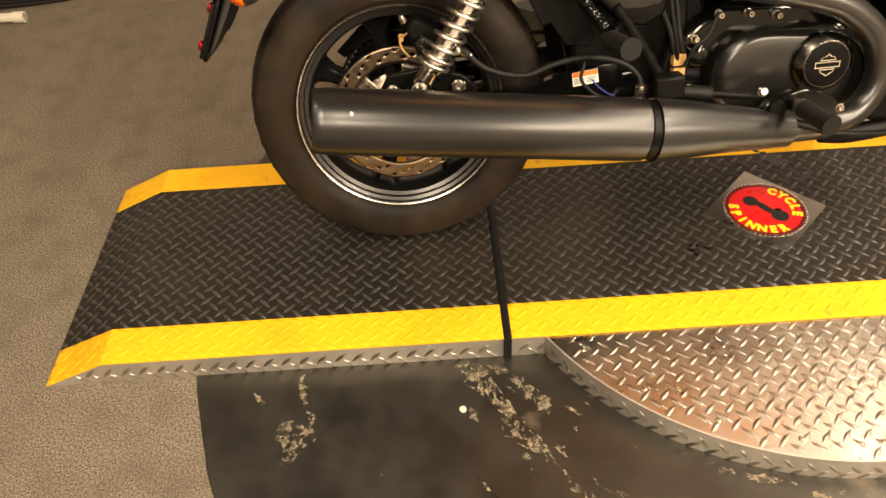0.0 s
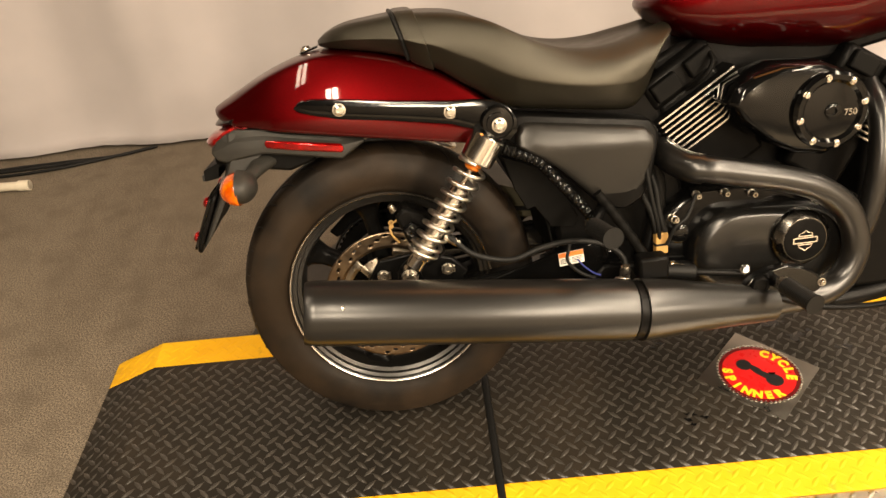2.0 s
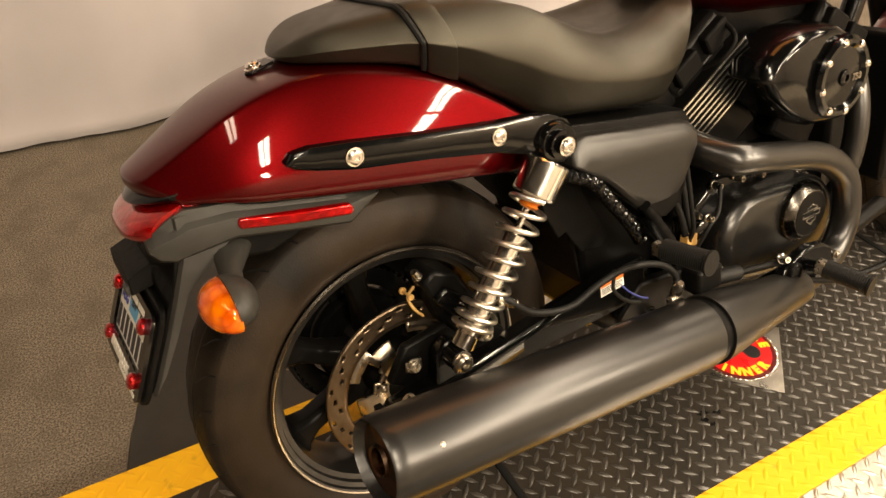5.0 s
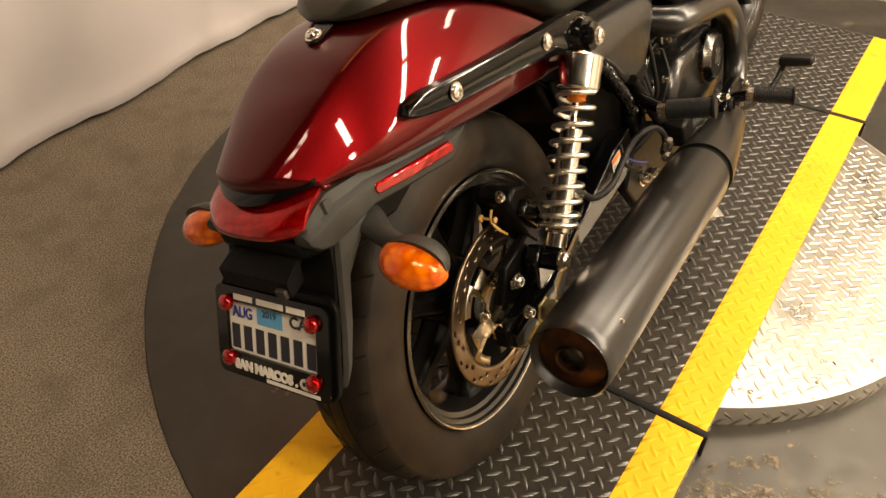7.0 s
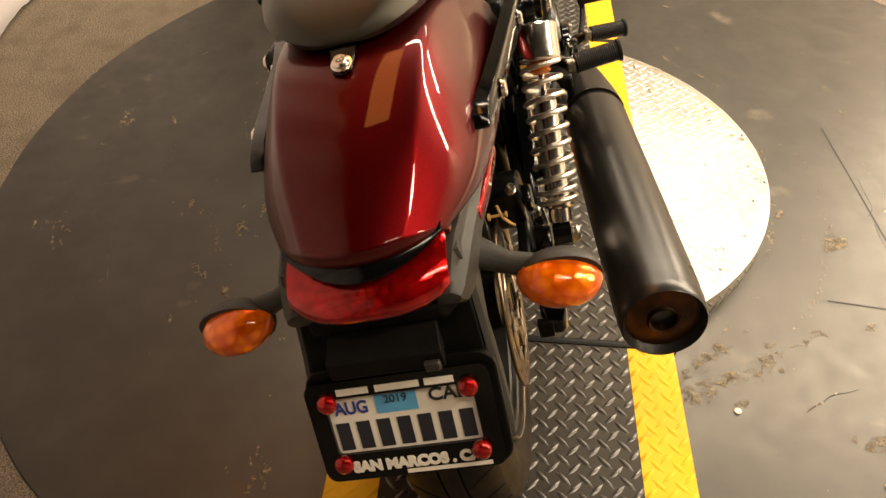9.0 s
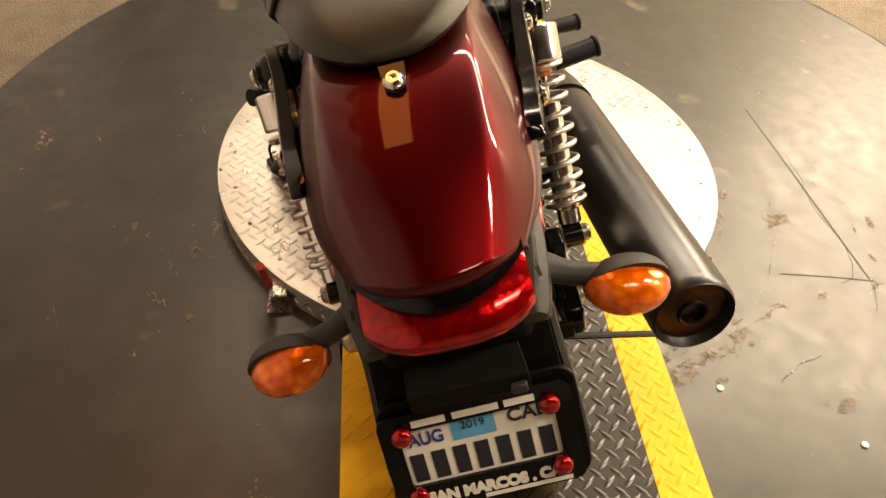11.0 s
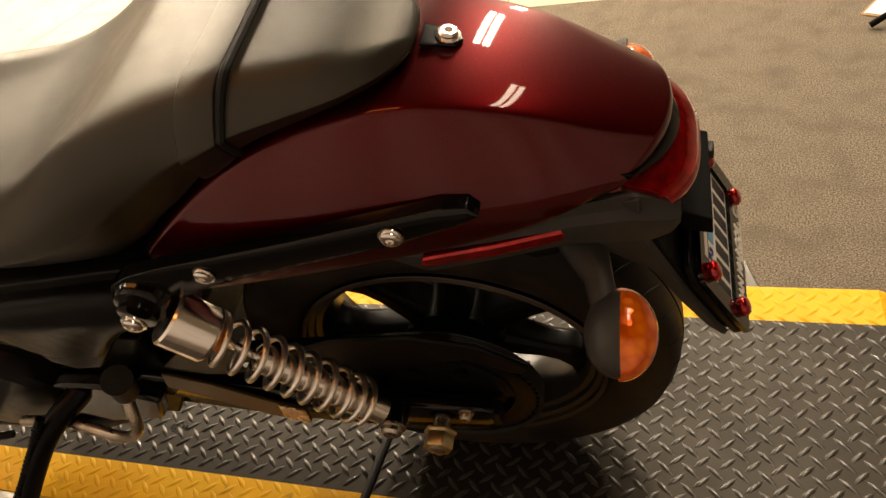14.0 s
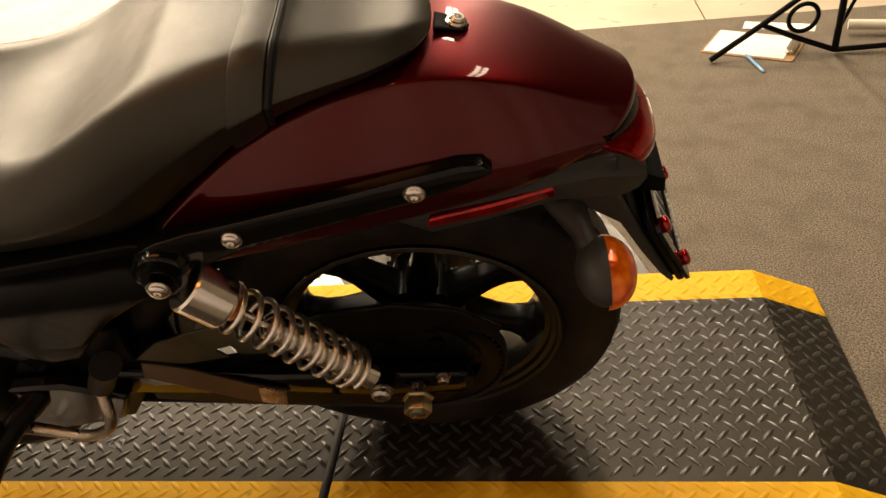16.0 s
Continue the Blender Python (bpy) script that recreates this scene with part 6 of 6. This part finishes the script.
for x, y, a, n in ((0.834, -0.94, 3.1, 14), (0.66, -0.925, 3.2, 30), (0.336, -0.939, 2.2, 6), (2.08, 0.58, -1.1, 16), (0.1, -0.62, -0.6, 12), (0.3, -1.25, 0.4, 16)):
    line = [(x, y)]
    for k in range(n):
        a += rnd.gauss(0, 0.16)
        line.append((line[-1][0] + 0.011 * math.cos(a), line[-1][1] + 0.011 * math.sin(a)))
    loft([[(px, py, 0.0044), (px + 0.0006, py + 0.0005, 0.0047), (px + 0.0011, py + 0.001, 0.0044)] for px, py in line], False, False, cracks)
tagged(link("mat_crack", cracks, M["rubber_bar"], smooth=0), "thin dark cracks in the worn vinyl mat", "crack", kind="stuff")
tagged(link("scratch", bm, M["scuff"], smooth=0), "thin curved scratches worn into the mat", "scratch", kind="stuff")
for x, y in ((0.091, -0.49), (-0.045, -0.72)):
    b = link("small_washer", lathe([(0.002, 0), (0.0065, 0), (0.0065, 0.003), (0.002, 0.003)], Matrix.Translation((x, y, 0.0045)), 18), M["cream"])
    tagged(b, "small pale plastic washer lying on the black mat", "washer", "dropped washers")

bm = bmesh.new()
for k, (x, y, ln) in enumerate(((0.6, 0.07, 0.035), (0.62, -0.16, 0.05), (0.95, 0.06, 0.07), (0.88, 0.12, 0.09), (1.02, 0.0, 0.05), (0.86, 0.16, 0.06))):
    for j in range(5):
        smear(bm, x + rnd.gauss(0, ln * 0.25), y + rnd.gauss(0, ln * 0.2), ln * rnd.uniform(0.4, 0.8), ln * rnd.uniform(0.2, 0.5), rnd.uniform(-0.8, 0.3), 900 + 9 * k + j)
bmesh.ops.translate(bm, vec=(0, 0, DECK - 0.004), verts=bm.verts)
tagged(link("oil_smudge", bm, M["oil"], smooth=0), "small black oily smudges on the deck plate", "dirt", kind="stuff")

# ---- latch beside the turntable ----
latch = thing("turntable_latch", Matrix(), "steel floor latch with a red plastic handle", "latch")
part("base", block((0.352, 0.372, 0.0225), (0.05, 0.035, 0.036)), M["steel"], latch, bevel=0.003)
part("plate", block((0.352, 0.372, 0.0046), (0.075, 0.05, 0.002)), M["steel"], latch)
part("handle", tube([(0.366, 0.392, 0.03), (0.35, 0.395, 0.07), (0.33, 0.399, 0.125)], 0.0085, 14), M["red_plastic"], latch, "red plastic grip")

# ---- clutter on the carpet ----
pipe = thing("plastic_pipe", pose(-1.345, 1.242, 0.02, 0, 0, 178), "length of cream plastic pipe lying on the carpet", "pipe")
part("tube", tube([(0, 0, 0), (0.6, 0, 0)], 0.016, 18), M["cream"], pipe)
part("coupling", lathe([(0.0165, 0), (0.0195, 0.001), (0.0195, 0.04), (0.0165, 0.041)], along((0.0, 0, 0), (1, 0, 0)), 18), M["cream"], pipe)
for k, (dy, dz) in enumerate(((0.0, 0.008), (-0.03, 0.008), (0.02, 0.008))):
    pts = [(-3.0, 1.34 + dy, dz), (-2.2, 1.36 + dy * 2, dz), (-1.8, 1.375 - dy, dz), (-1.55, 1.385 + dy, dz), (-1.3, 1.41 + dy, dz), (-1.1, 1.445, dz), (-0.95, 1.5, dz)]
    tagged(link("power_cable", tube(pts, 0.006, 10, 8), M["rubber_bar"], smooth=60), "black power cable along the foot of the curtain", "cable", "cables")
clip = thing("clipboard", pose(-0.925, -1.7, 0.0, 0, 0, 152), "brown clipboard with white paper and a steel clip", "clipboard")
part("board", sheet(rounded(0.3, 0.22, 0.012), 0.0, 0.004, Matrix()), M["board"], clip)
part("paper", sheet([(-0.142, -0.1), (0.12, -0.1), (0.12, 0.098), (-0.142, 0.1)], 0.0042, 0.0062, Matrix()), M["paper"], clip)
part("clip", block((0.125, 0, 0.012), (0.03, 0.11, 0.014)), M["chrome"], clip, bevel=0.004)
pen = thing("pen", along((-0.875, -1.6, 0.012), (-0.9, -1.47, 0.006)), "pale blue ballpoint pen on the carpet", "pen")
part("barrel", lathe([(0.002, 0), (0.005, 0.01), (0.005, 0.13), (0.003, 0.135)], None, 12), M["pen_blue"], pen)
sheet_ob = thing("paper_sheet", pose(-1.05, -1.86, 0.0005, 0, 0, 160), "printed white paper strip lying on the carpet", "paper")
part("sheet", sheet([(-0.12, -0.035), (0.12, -0.035), (0.12, 0.035), (-0.12, 0.035)], 0.0, 0.001, Matrix()), M["paper"], sheet_ob)
stand_ob = thing("tube_stand", Matrix(), "black steel tube work stand on the carpet", "stand")
for pts, r in (([(-0.754, -1.574, 0.011), (-0.915, -1.6, 0.11), (-1.1, -1.64, 0.225)], 0.0095), ([(-0.915, -1.6, 0.11), (-1.03, -1.59, 0.06), (-1.15, -1.582, 0.014)], 0.009), ([(-1.15, -1.582, 0.014), (-1.3, -1.574, 0.02), (-1.55, -1.56, 0.02)], 0.009),
               ([(-1.15, -1.582, 0.014), (-1.13, -1.53, 0.2), (-1.12, -1.5, 0.35)], 0.011), ([(-1.15, -1.6, 0.05), (-1.2, -1.6, 0.2), (-1.24, -1.6, 0.34)], 0.006), ([(-1.55, -1.56, 0.02), (-1.4, -1.58, 0.2), (-1.3, -1.59, 0.34)], 0.009)):
    part("tube", tube(pts, r, 12, smooth_line=False), M["satin"], stand_ob)
cr = Vector((-1.045, -1.61, 0.12))
part("ring", tube([cr + Vector((-0.045 * math.cos(a), 0.012 * math.sin(a), 0.05 * math.sin(a))) for a in np.linspace(0, 2 * math.pi, 25)], 0.0075, 10, smooth_line=False), M["satin"], stand_ob)
part("roller", tube([(-1.24, -1.74, 0.035), (-1.4, -1.7, 0.035)], 0.017, 16), M["cream"], stand_ob)
